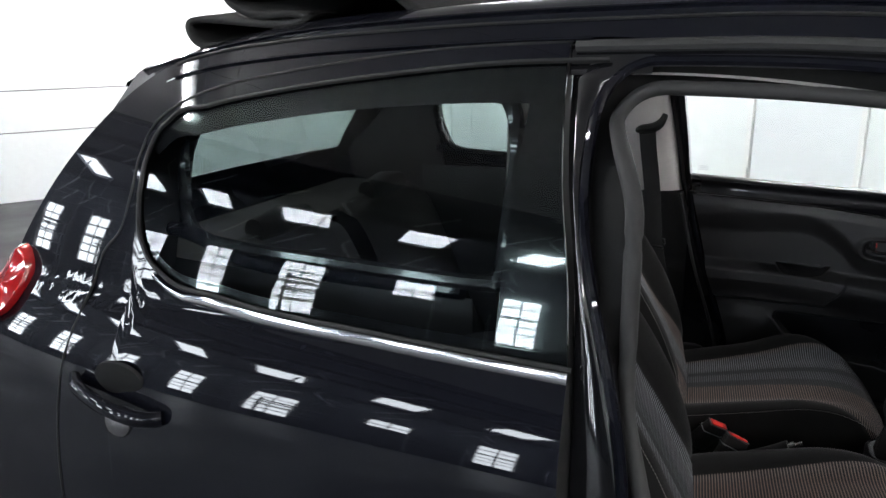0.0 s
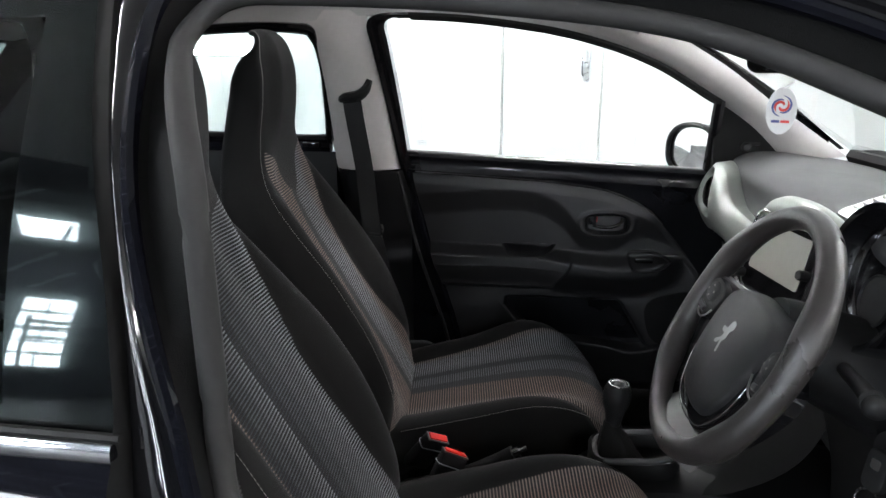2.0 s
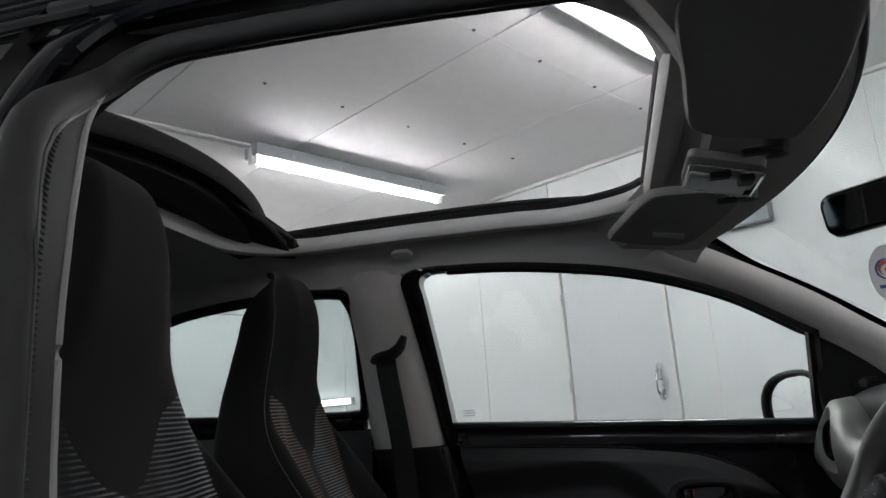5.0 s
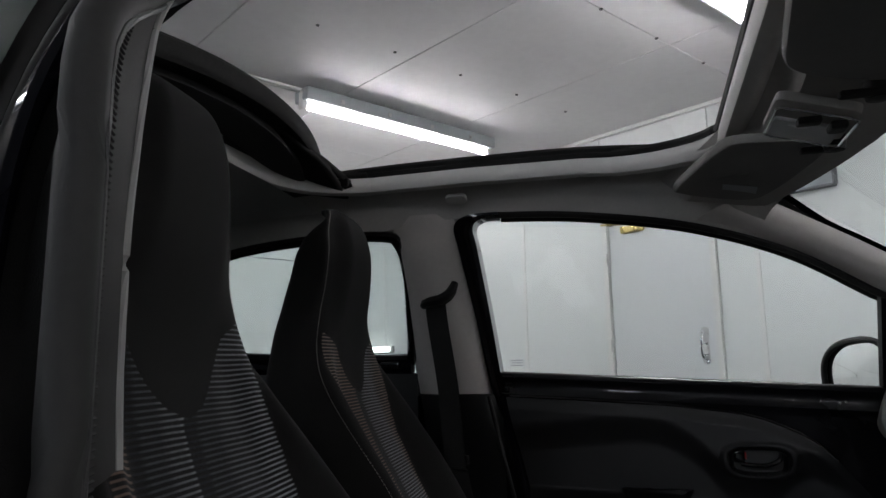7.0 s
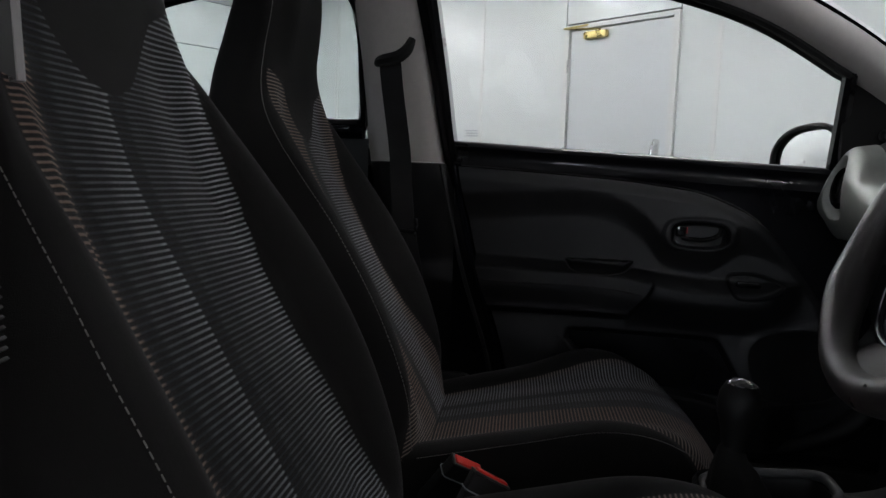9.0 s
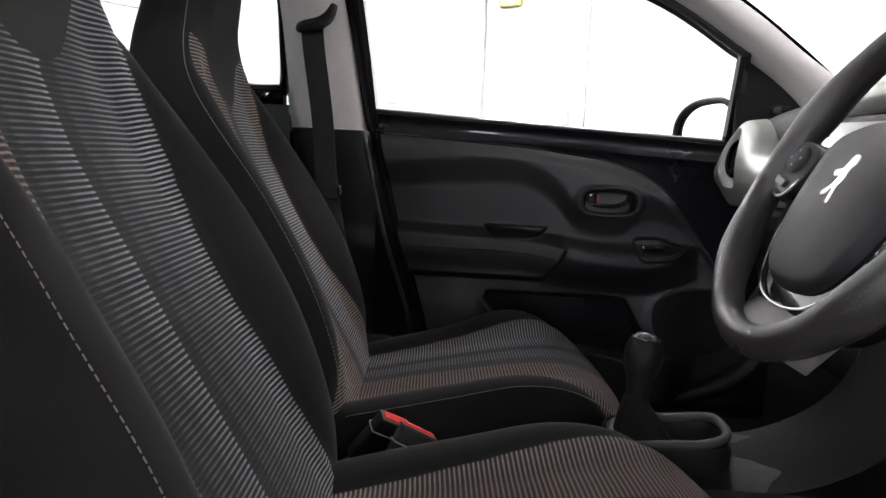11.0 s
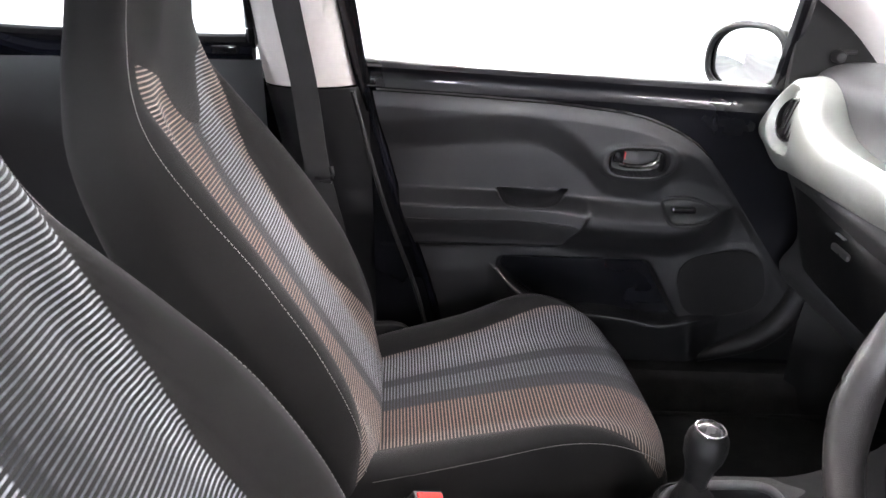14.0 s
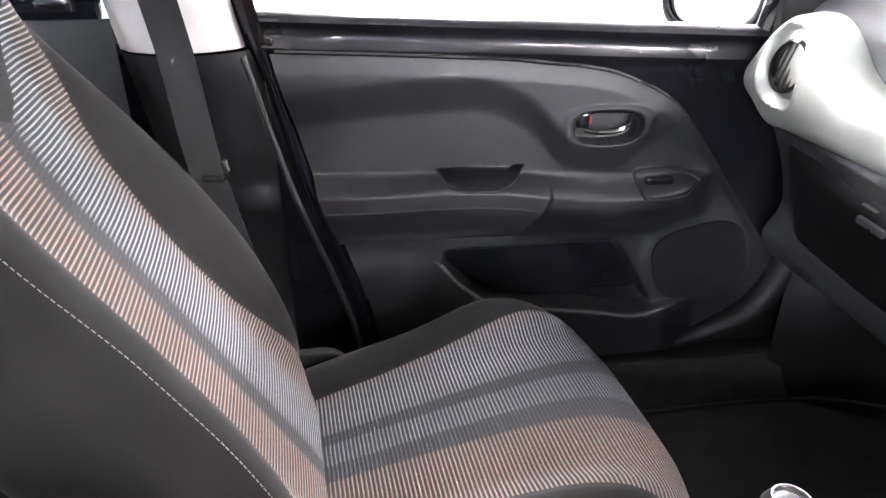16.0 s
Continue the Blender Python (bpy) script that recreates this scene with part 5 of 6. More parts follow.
rv = facing((0.775, -0.012, 1.222), (0.28, -0.50, 1.11)) @ pose(0, 0, 0, 0, 0, 1.5)
rvm = part("rear_view_mirror", prism(rounded(0.205, 0.066, 0.02), 0.03, 0.01, rv @ pose(0, 0, -0.03)), GLOSS, car, "black framed rear-view mirror")
part("mirror_pane", prism(rounded(0.188, 0.052, 0.016), 0.002, 0.0005, rv @ pose(0, 0, -0.0005)), MIRROR, rvm, "silvered mirror face")
part("stem", join(sweep([rv @ Vector((0, 0.0, -0.03)), rv @ Vector((0, 0.02, -0.05)), (0.80, -0.02, 1.245)], 0.009, 8), box((0.8, -0.02, 1.25), (0.03, 0.04, 0.03), 0.008)), PLASTIC, rvm)

# door mirror, passenger side
MR = Matrix(((0.923, -0.383, 0, 0.808), (0.383, 0.923, 0, 0.842), (0, 0, 1, 0.945), (0, 0, 0, 1)))
oval = lambda r, k=1.0: [(0.112 * r * k * math.copysign(abs(math.cos(t)) ** 0.8, math.cos(t)), 0.070 * r * k * math.copysign(abs(math.sin(t)) ** 0.8, math.sin(t)) + 0.012 * k * math.cos(t)) for t in np.linspace(0, 2 * math.pi, 44, endpoint=False)]
mm = part("door_mirror", grid([[MR @ Vector((0.10 * k ** 0.6 - 0.02, -y, z)) for y, z in oval(1 - 0.55 * k ** 3)] for k in np.linspace(0, 1, 10)] + [[MR @ Vector((0.085, 0, 0))] * 44], False, True), PAINT, car, "black door mirror")
part("mirror_glass", grid([[MR @ Vector((-0.012 - 0.004 * (1 - k), -y, z)) for y, z in oval(0.93 * k + 0.001)] for k in (0.0, 0.5, 0.95, 1.0)], False, True), MIRROR, mm, "silvered mirror glass")
part("mirror_rim", sweep([MR @ Vector((-0.018, -y, z)) for y, z in oval(1.0)], 0.0075, 8, closed=True, up=(1, 0, 0)), PLASTIC, mm)
part("mirror_arm", sweep([(0.905, 0.69, 0.935), (0.895, 0.72, 0.925), (0.875, 0.76, 0.925)], 0.02, 8), PLASTIC, mm)

# ---- dashboard ----
DY = np.linspace(-0.66, 0.66, 90)


def dash_pt(y, k):
    """Section of the dash moulding: k runs from the windscreen over the brow and down."""
    e = 0.035 * (abs(y) / 0.66) ** 4
    pod = math.exp(-((y + 0.33) / 0.15) ** 2)
    prof = [(1.15, 0.958), (1.05, 0.972), (0.95, 0.985 + 0.02 * pod), (0.88, 0.985 + 0.03 * pod), (0.84 - 0.02 * pod, 0.972 + 0.03 * pod), (0.825 - 0.02 * pod, 0.95 + 0.02 * pod), (0.83, 0.91), (0.825, 0.86), (0.82, 0.80), (0.815, 0.775), (0.822, 0.76), (0.85, 0.70), (0.87, 0.62), (0.88, 0.56), (0.92, 0.50), (1.0, 0.45)]
    x, z = prof[k]
    return (x + e * (k < 13), y, z - e * 0.5)


dash = part("dashboard", grid([crom([dash_pt(y, k) for k in range(16)], 60) for y in DY]), DASH, car, "dark grained plastic dashboard")
# pale wave-shaped trim from the side vent across the middle
t_hi = curve([(-0.25, 0.945), (-0.12, 0.925), (0.09, 0.888), (0.26, 0.876), (0.35, 0.879), (0.395, 0.886), (0.435, 0.905), (0.47, 0.937), (0.51, 0.956), (0.55, 0.958), (0.60, 0.945), (0.635, 0.915), (0.652, 0.885)])
t_lo = curve([(-0.25, 0.86), (-0.12, 0.83), (0.09, 0.81), (0.26, 0.792), (0.45, 0.782), (0.55, 0.776), (0.62, 0.776), (0.652, 0.80)])
tr = []
for y in np.linspace(0.075, 0.652, 150):
    a, b = float(t_lo(y)), float(t_hi(y))
    c = 0.018 + 0.02 * float(sstep(0.3, 0.5, y))
    row = []
    for k in np.linspace(0, 1, 44):
        z = a + (b - a) * k
        dish = 0.022 * (1 - float(sstep(0.82, 1.04, (abs((y - 0.567) / 0.054) ** 2.6 + abs((z - 0.876) / 0.062) ** 2.6) ** (1 / 2.6))))
        row.append((0.815 - c * math.sin(math.pi * k) ** 0.55 + dish + 0.02 * (k < 0.001 or k > 0.999), y, z))
    tr.append(row)
part("dash_trim", grid(tr), SILVER, dash, "satin silver wave-shaped dash trim")
vm = facing((0.799, 0.567, 0.876), (0.10, 0.38, 0.95)) @ pose(0, 0, 0, 0, 0, -15)
ring = lambda r, h: [vm @ Vector((0.03 * r * math.cos(t), 0.038 * r * math.sin(t), h)) for t in np.linspace(0, 2 * math.pi, 40, endpoint=False)]
vent = part("air_vent", grid([ring(1.12, -0.02), ring(1.12, 0.004), ring(1.02, 0.008), ring(0.95, 0.004), ring(0.93, -0.02), ring(0.9, -0.03), ring(0.01, -0.03)], False, True), GLOSS, dash, "round black side air vent")
for k in range(5):
    o = -0.02 + 0.01 * k
    part("louvre", box((0, 0, 0), (0.003, 0.07 * math.sqrt(1 - (o / 0.029) ** 2), 0.018), 0.001, vm @ pose(o, 0, -0.008, 0, 25, 0)), PLASTIC, vent)
part("glovebox", grid([[(0.838 - 0.02 * math.sin(math.pi * u) ** 0.4 * math.sin(math.pi * v) ** 0.4 + 0.055 * (1 - v), 0.12 + 0.46 * u, 0.56 + 0.185 * v) for v in np.linspace(0, 1, 12)] for u in np.linspace(0, 1, 24)]), PLASTIC, dash, "closed glovebox lid")
part("glovebox_latch", join(box((0.822, 0.34, 0.712), (0.008, 0.055, 0.012), 0.003), box((0.822, 0.35, 0.735), (0.006, 0.03, 0.003), 0.001)), STEEL, dash, "small grey latch")
part("lower_knee_trim", grid([[(0.80 + 0.09 * math.sin(1.5 * k), y, 0.76 - 0.3 * k) for k in np.linspace(0, 1, 12)] for y in np.linspace(-0.64, -0.10, 20)]), CONSOLE, dash, "dark driver's knee panel")
# centre screen and instrument pod
sm = facing((0.778, -0.012, 0.872), (0.2, -0.14, 1.0))
scr = part("touchscreen", prism(rounded(0.20, 0.145, 0.025), 0.03, 0.008, sm @ pose(0, 0, -0.03)), GLOSS, dash, "centre touchscreen in a gloss black surround")
part("screen_face", prism(rounded(0.155, 0.09, 0.006), 0.002, 0.0005, sm @ pose(0, 0.012, 0.0005)), SCREEN_SHEEN, scr, "glossy screen, coloured pale for its reflection")
for x in (-0.088, 0.088):
    for y in (-0.05, 0.0):
        part("knob", lathe([(0, 0), (0.009, 0), (0.009, 0.014), (0.007, 0.017), (0, 0.017)], 16, sm @ pose(x, y, 0)), PLASTIC, scr)
part("screen_hood", sweep(crom([(0.80, 0.12, 0.885), (0.795, 0.09, 0.93), (0.80, 0.03, 0.956), (0.805, -0.08, 0.965), (0.81, -0.17, 0.955), (0.815, -0.2, 0.92)], 30), [0.016 + 0.008 * math.sin(math.pi * i / 29) for i in range(30)], 12), SILVER, scr, "silver hood over the screen")
part("screen_bezel", sweep([sm @ Vector((x, y, 0.001)) for x, y in rounded(0.205, 0.15, 0.028)], 0.003, 6, closed=True), CHROME, scr)
part("defrost_grille", join(prism(rounded(0.10, 0.28, 0.02), 0.012, 0.003, pose(0.885, -0.21, 0.985, 0, -22, 0)), *[box((0.885 + dx * math.cos(radians(22)), -0.21, 1.0 + dx * math.sin(radians(22))), (0.003, 0.25, 0.006), 0.001) for dx in (-0.03, -0.015, 0, 0.015, 0.03)]), STEEL, dash, "slatted top air vent")
pm = facing((0.80, -0.335, 0.945), (0.2, -0.37, 1.07))
pod = part("instrument_pod", join(lathe([(0.0, -0.01), (0.075, -0.008), (0.085, 0.01), (0.09, 0.03), (0.098, 0.032), (0.10, 0.02), (0.10, -0.06)], 40, pm), prism(rounded(0.26, 0.10, 0.045), 0.03, 0.01, pm @ pose(0, -0.01, -0.04))), GLOSS, dash, "gloss black instrument pod")
part("dial", lathe([(0, 0.0), (0.032, 0.0), (0.034, 0.003), (0.036, 0.0)], 32, pm @ pose(-0.01, -0.03, -0.004)), PAD, pod)
part("dial_ring", lathe([(0.070, -0.004), (0.0725, 0.004), (0.076, -0.004)], 36, pm), CHROME, pod)
part("ignition_barrel", join(lathe([(0, 0.0), (0.02, 0.0), (0.022, -0.03)], 20, facing((0.755, -0.50, 0.80), (0.2, -0.7, 0.9)))), PLASTIC, dash)
part("stalk", join(sweep([(0.74, -0.40, 0.85), (0.73, -0.47, 0.86), (0.722, -0.515, 0.866)], [0.009, 0.010, 0.012], 12), sweep([(0.722, -0.512, 0.866), (0.716, -0.535, 0.869), (0.7155, -0.539, 0.8695), (0.7145, -0.543, 0.870), (0.714, -0.545, 0.870)], [0.0135, 0.0135, 0.0125, 0.0095, 0.004], 18), *[sweep([(0.7205 - 0.0015 * i, -0.517 - 0.005 * i, 0.8667 + 0.0007 * i), (0.7200 - 0.0015 * i, -0.519 - 0.005 * i, 0.867 + 0.0007 * i)], 0.0142, 18) for i in range(3)]), PLASTIC, dash, "column stalk")
part("column_shroud", sweep(crom([(0.86, -0.325, 0.78), (0.78, -0.325, 0.82), (0.70, -0.325, 0.85), (0.665, -0.325, 0.868)], 4), [0.075, 0.07, 0.06, 0.05], 20), PLASTIC, dash)

# ---- steering wheel ----
TILT = radians(28)
WC = Vector((0.628, -0.322, 0.862))
ax, up_, nn = Vector((0, 1, 0)), Vector((math.sin(TILT), 0, math.cos(TILT))), Vector((-math.cos(TILT), 0, math.sin(TILT)))
WM = Matrix(((ax.x, up_.x, nn.x, WC.x), (ax.y, up_.y, nn.y, WC.y), (ax.z, up_.z, nn.z, WC.z), (0, 0, 0, 1)))
W = lambda x, y, z=0.0: WM @ Vector((x, y, z))
HUB = WM @ pose(0, 0, -0.024)
H = lambda x, y, z=0.0: HUB @ Vector((x, y, z))
wheel = part("steering_wheel", sweep([W(0.177 * math.cos(t), 0.177 * math.sin(t), 0) for t in np.linspace(0, 2 * math.pi, 72, endpoint=False)], [0.0155 + 0.0022 * abs(math.cos(t)) + 0.0032 * sum(math.exp(-((math.atan2(math.sin(t - a), math.cos(t - a))) / 0.22) ** 2) for a in (0.42, math.pi - 0.42, -0.62, math.pi + 0.62)) for t in np.linspace(0, 2 * math.pi, 72, endpoint=False)], 16, closed=True, up=tuple(nn)), LEATHER, car, "dark leather-grained steering wheel")
pad = crom([(-0.078, 0.052), (-0.04, 0.070), (0.0, 0.074), (0.04, 0.070), (0.078, 0.052), (0.082, 0.0), (0.07, -0.05), (0.045, -0.082), (0.0, -0.09), (-0.045, -0.082), (-0.07, -0.05), (-0.082, 0.0)], 48, True)
part("airbag_pad", grid([[H(x * r * 1.14, y * r * 1.1 - 0.022, h) for x, y in pad] for r, h in ((1.02, -0.03), (1.02, 0.0), (0.98, 0.018), (0.9, 0.026), (0.6, 0.032), (0.02, 0.034))], False, True), PAD, wheel, "smooth dark grey airbag cover")
low = crom([(-0.124, 0.012), (-0.104, -0.052), (-0.066, -0.100), (0.0, -0.118), (0.066, -0.100), (0.104, -0.052), (0.124, 0.012), (0.08, 0.04), (0.0, 0.045), (-0.08, 0.04)], 56, True)
part("lower_bezel", grid([[H(x * r * 1.12, y * r * 1.06 - 0.022, h) for x, y in low] for r, h in ((1.0, -0.035), (1.02, -0.005), (1.0, 0.010), (0.95, 0.013), (0.5, 0.014), (0.02, 0.014))], False, True), GLOSS, wheel, "gloss black lower surround")
part("bezel_line", sweep([H(x * 1.075, y * 1.02 - 0.022, 0.016) for x, y in crom([(-0.095, -0.01), (-0.088, -0.055), (-0.055, -0.1), (0, -0.112), (0.055, -0.1), (0.088, -0.055), (0.095, -0.01)], 40)], 0.0012, 6), CHROME, wheel)
for s in (-1, 1):
    part("spoke", grid([[W(s * x, y + c, h - 0.03 * float(sstep(0.176, 0.1, x))) for y, h in ((0.034, -0.018), (0.032, 0.004), (0.015, 0.01), (-0.015, 0.01), (-0.034, 0.004), (-0.036, -0.018))] for x, c in ((0.06, 0.0), (0.10, 0.004), (0.14, 0.004), (0.176, 0.004))]), LEATHER, wheel)
    sw_ = part("button_pod", prism([(x * 1.0, y) for x, y in rounded(0.052, 0.062, 0.018)], 0.014, 0.004, HUB @ pose(s * 0.136, 0.002, 0.012, 0, s * -10, s * 14)), PLASTIC, wheel, "black button pod")
    part("button", lathe([(0, 0.006), (0.012, 0.0055), (0.0155, 0.003), (0.0165, 0)], 24, HUB @ pose(s * 0.135, 0.011, 0.0255, 0, s * -10, 0)), PAD, sw_, "round grey control pad")
    for bx, by in ((0.0, 0.009), (0.0, -0.009), (0.009, 0.0), (-0.009, 0.0)):
        part("print_bar", box((0, 0, 0), (0.003, 0.003, 0.0006), 0, HUB @ pose(s * 0.135, 0.011, 0.0255, 0, s * -10, 0) @ pose(bx, by, 0.0062)), THREAD, sw_)
    part("button", box((0, 0, 0), (0.02, 0.009, 0.006), 0.002, HUB @ pose(s * 0.139, -0.017, 0.028, 0, s * -10, s * 14)), BUTTON, sw_)
    part("pod_trim", sweep([H(s * x, y, 0.024) for x, y in crom([(0.108, -0.012), (0.118, -0.026), (0.134, -0.033), (0.152, -0.030), (0.161, -0.018)], 16)], 0.0014, 6), STEEL, sw_, "thin bright trim line")
part("lower_spoke", grid([[W(x * (1 + 0.35 * k), -0.112 - 0.062 * k, h - 0.03 * (1 - k) + 0.004 * (1 - abs(x) / 0.07)) for x, h in ((-0.072, -0.02), (-0.066, -0.004), (-0.04, 0.004), (0.0, 0.005), (0.04, 0.004), (0.066, -0.004), (0.072, -0.02))] for k in np.linspace(0, 1, 7)]), LEATHER, wheel)
emb = crom([(0.001, 0.018), (0.008, 0.017), (0.010, 0.011), (0.006, 0.007), (0.007, 0.000), (0.004, -0.006), (0.006, -0.016), (0.002, -0.017), (-0.001, -0.007), (-0.005, -0.011), (-0.012, -0.012), (-0.011, -0.008), (-0.005, -0.004), (-0.003, 0.002), (-0.010, 0.002), (-0.012, 0.007), (-0.004, 0.008), (-0.002, 0.012)], 80, True)
part("badge", prism([(-x * 1.4, y * 1.4) for x, y in emb], 0.003, 0.0008, HUB @ pose(0, -0.012, 0.031)), BADGE, wheel, "small chrome badge")

# ---- key with a yellow tag ----
key = thing("car_key", "black car key in the ignition with a yellow tag", "key")
km = facing((0.742, -0.525, 0.80), (0.2, -0.75, 0.9)) @ pose(0, 0, 0.03)
part("key_head", prism(rounded(0.029, 0.05, 0.011), 0.014, 0.004, km @ pose(0, -0.012, -0.03)), PLASTIC, key)
part("key_mark", prism(rounded(0.012, 0.012, 0.003), 0.001, 0, km @ pose(0, -0.004, -0.0165)), STEEL, key)
part("key_ring", sweep([km @ Vector((0.016 * math.cos(t), -0.052 + 0.016 * math.sin(t), -0.022)) for t in np.linspace(0, 2 * math.pi, 28, endpoint=False)], 0.0016, 6, closed=True), CHROME, key, "steel key ring")
tag_ = part("tag", prism([(x, y) for x, y in rounded(0.042, 0.075, 0.006)], 0.003, 0.001, km @ pose(0.0, -0.105, -0.024, 0, 0, 8)), YELLOW, key, "yellow plastic tag")
part("print_bars", join(*[prism(rounded(0.03, 0.003, 0.001), 0.0006, 0, km @ pose(0.0 + 0.001 * i, -0.09 - 0.008 * i, -0.0206, 0, 0, 8)) for i in range(3)]), INK, tag_)

# ---- paper air freshener on the mirror ----
fr_ = thing("air_freshener", "white oval air freshener with a red and blue swirl", "air freshener")
fm = facing((0.766, 0.03, 1.128), (0.32, -1.137, 1.17))
part("card", prism([(0.024 * math.cos(t), 0.040 * math.sin(t)) for t in np.linspace(0, 2 * math.pi, 40, endpoint=False)], 0.002, 0.0005, fm @ pose(0, 0, -0.001)), WHITE_PLASTIC, fr_)
def swirl(a0, a1, r0, r1, w):
    """A tapering arm wound round the middle of the card."""
    k = np.linspace(0, 1, 20)
    mid = [(radians(a0 + (a1 - a0) * q), r0 + (r1 - r0) * q, 0.5 * w * math.sin(math.pi * min(1, 0.12 + 0.88 * q)) ** 0.6) for q in k]
    return [((r + h) * math.cos(a), 0.008 + (r + h) * math.sin(a)) for a, r, h in mid] + [((r - h) * math.cos(a), 0.008 + (r - h) * math.sin(a)) for a, r, h in mid[::-1]]


for a0 in (20, 200):
    part("emblem", prism(swirl(a0, a0 + 215, 0.0035, 0.0125, 0.0048), 0.0006, 0, fm @ pose(0, 0, 0.0012)), PRINT_RED, fr_)
    part("emblem", prism(swirl(a0 + 60, a0 + 250, 0.0105, 0.0175, 0.0036), 0.0005, 0, fm @ pose(0, 0, 0.0012)), BLUE, fr_)
part("print_bar", prism(rounded(0.013, 0.0045, 0.001), 0.0006, 0, fm @ pose(-0.0075, -0.018, 0.0012)), BLUE, fr_)
part("print_bar", prism(rounded(0.014, 0.0045, 0.001), 0.0006, 0, fm @ pose(0.0075, -0.018, 0.0012)), PRINT_RED, fr_)
for dx in (-0.004, 0.004):
    part("string", sweep([fm @ Vector((0, 0.037, 0)), (0.772, -0.02 + dx, 1.185)], 0.0006, 5), WHITE_PLASTIC, fr_)

# ---- seats ----


def body_of_seat(spine, n_ring=96):
    """Upholstered form: rows of x, z, half width, bolster, thickness, insert half width along its front face."""
    sp = crom(spine, n_ring)
    tan = np.gradient(sp[:, :2], axis=0)
    tan /= np.linalg.norm(tan, axis=1)[:, None]
    arc = np.concatenate([[0], np.cumsum(np.linalg.norm(np.diff(sp[:, :2], axis=0), axis=1))])
    return sp, tan, arc


def upholstery(name, spine, parent, label, fabric, tip=None, flip=1, y0=0.0, dx=0.0, dz=0.0, sv0=0.0, crease=0.0, off=0.0, swell=0.0):
    sp, tan, arc = body_of_seat(spine)
    m = 128
    rows, su, sv, ins = [], [], [], []
    for i, (x, z, w, b, th, wi) in enumerate(sp):
        nx, nz = (tan[i][1], -tan[i][0])
        nx, nz = flip * nx, flip * nz
        ring_ = []
        for k in range(m):
            t = 2 * math.pi * k / m
            c, s_ = math.cos(t), math.sin(t)
            v = w * math.copysign(abs(c) ** 0.62, c)
            n_ = 0.5 * th * (math.copysign(abs(s_) ** 0.55, s_) - 1)
            u = v + off * float(sstep(0.98, 0.84, z))
            if s_ > 0:
                n_ += b * float(sstep(0.45, 0.82, abs(v) / w) * (1 - 0.5 * sstep(0.86, 1.0, abs(v) / w)))
                n_ += (swell if v * y0 > 0 else 0.35 * swell) * math.exp(-((x - 0.37) / 0.1) ** 2) * float(sstep(0.55, 0.85, abs(v) / w))
                n_ -= crease * math.exp(-((abs(u) - wi) / 0.009) ** 2) * (1.0 if tip is None else float(sstep(tip + 0.09, tip + 0.04, arc[i])))
                n_ -= crease * math.exp(-(u / 0.010) ** 2) * (tip is not None and arc[i] < tip - 0.005)
            ring_.append((x + dx + nx * n_, y0 + v, z + dz + nz * n_))
            su.append(u if tip is not None else v / (2 * max(wi, 0.12)) * 0.34)
            sv.append(arc[i] + sv0)
            d = wi - abs(u)
            if tip is not None:
                d = min(d, tip + min(11 * v * v, 0.045 + 0.45 * abs(v)) - arc[i])
            if s_ <= 0.05:
                d = -0.05
            ins.append(d)
        rows.append(ring_)
    v, f = grid(rows, False, True)
    f = f + [tuple(range(m)), tuple((len(rows) - 1) * m + k for k in reversed(range(m)))]
    ob = part(name, (v, f), fabric, parent, label, angle=60)
    for key, vals in (("su", su), ("sv", sv), ("ins", ins)):
        ob.data.attributes.new(key, "FLOAT", "POINT").data.foreach_set("value", np.array(vals, dtype=np.float32))
    return ob, sp, tan


BACK = [(0.055, 0.36, 0.20, 0.0, 0.13, 0.18), (0.03, 0.44, 0.225, 0.0, 0.14, 0.2), (-0.015, 0.53, 0.24, 0.045, 0.14, 0.165), (-0.075, 0.64, 0.25, 0.07, 0.14, 0.125), (-0.135, 0.75, 0.25, 0.07, 0.14, 0.12), (-0.19, 0.85, 0.24, 0.058, 0.13, 0.126), (-0.228, 0.94, 0.215, 0.035, 0.12, 0.15),
        (-0.238, 1.00, 0.185, 0.012, 0.11, 0.156), (-0.232, 1.06, 0.155, -0.006, 0.11, 0.132), (-0.222, 1.12, 0.138, -0.014, 0.11, 0.15), (-0.218, 1.18, 0.128, -0.018, 0.105, 0.15), (-0.224, 1.222, 0.119, -0.02, 0.092, 0.15), (-0.236, 1.252, 0.106, -0.014, 0.07, 0.15), (-0.252, 1.268, 0.088, -0.008, 0.045, 0.15), (-0.27, 1.274, 0.07, -0.003, 0.025, 0.15), (-0.288, 1.272, 0.05, 0.0, 0.012, 0.15)]
CUSH = [(-0.06, 0.405, 0.215, 0.02, 0.16, 0.125), (0.02, 0.425, 0.232, 0.028, 0.18, 0.13), (0.12, 0.446, 0.24, 0.034, 0.19, 0.138), (0.22, 0.466, 0.242, 0.036, 0.19, 0.148), (0.31, 0.482, 0.242, 0.034, 0.19, 0.16), (0.385, 0.491, 0.24, 0.024, 0.19, 0.174), (0.44, 0.490, 0.236, 0.012, 0.18, 0.19), (0.49, 0.474, 0.23, 0.002, 0.16, 0.215), (0.525, 0.44, 0.224, -0.006, 0.14, 0.19), (0.54, 0.385, 0.22, -0.012, 0.13, 0.0), (0.545, 0.32, 0.216, -0.012, 0.12, 0.0), (0.54, 0.26, 0.212, 0.0, 0.12, 0.0)]


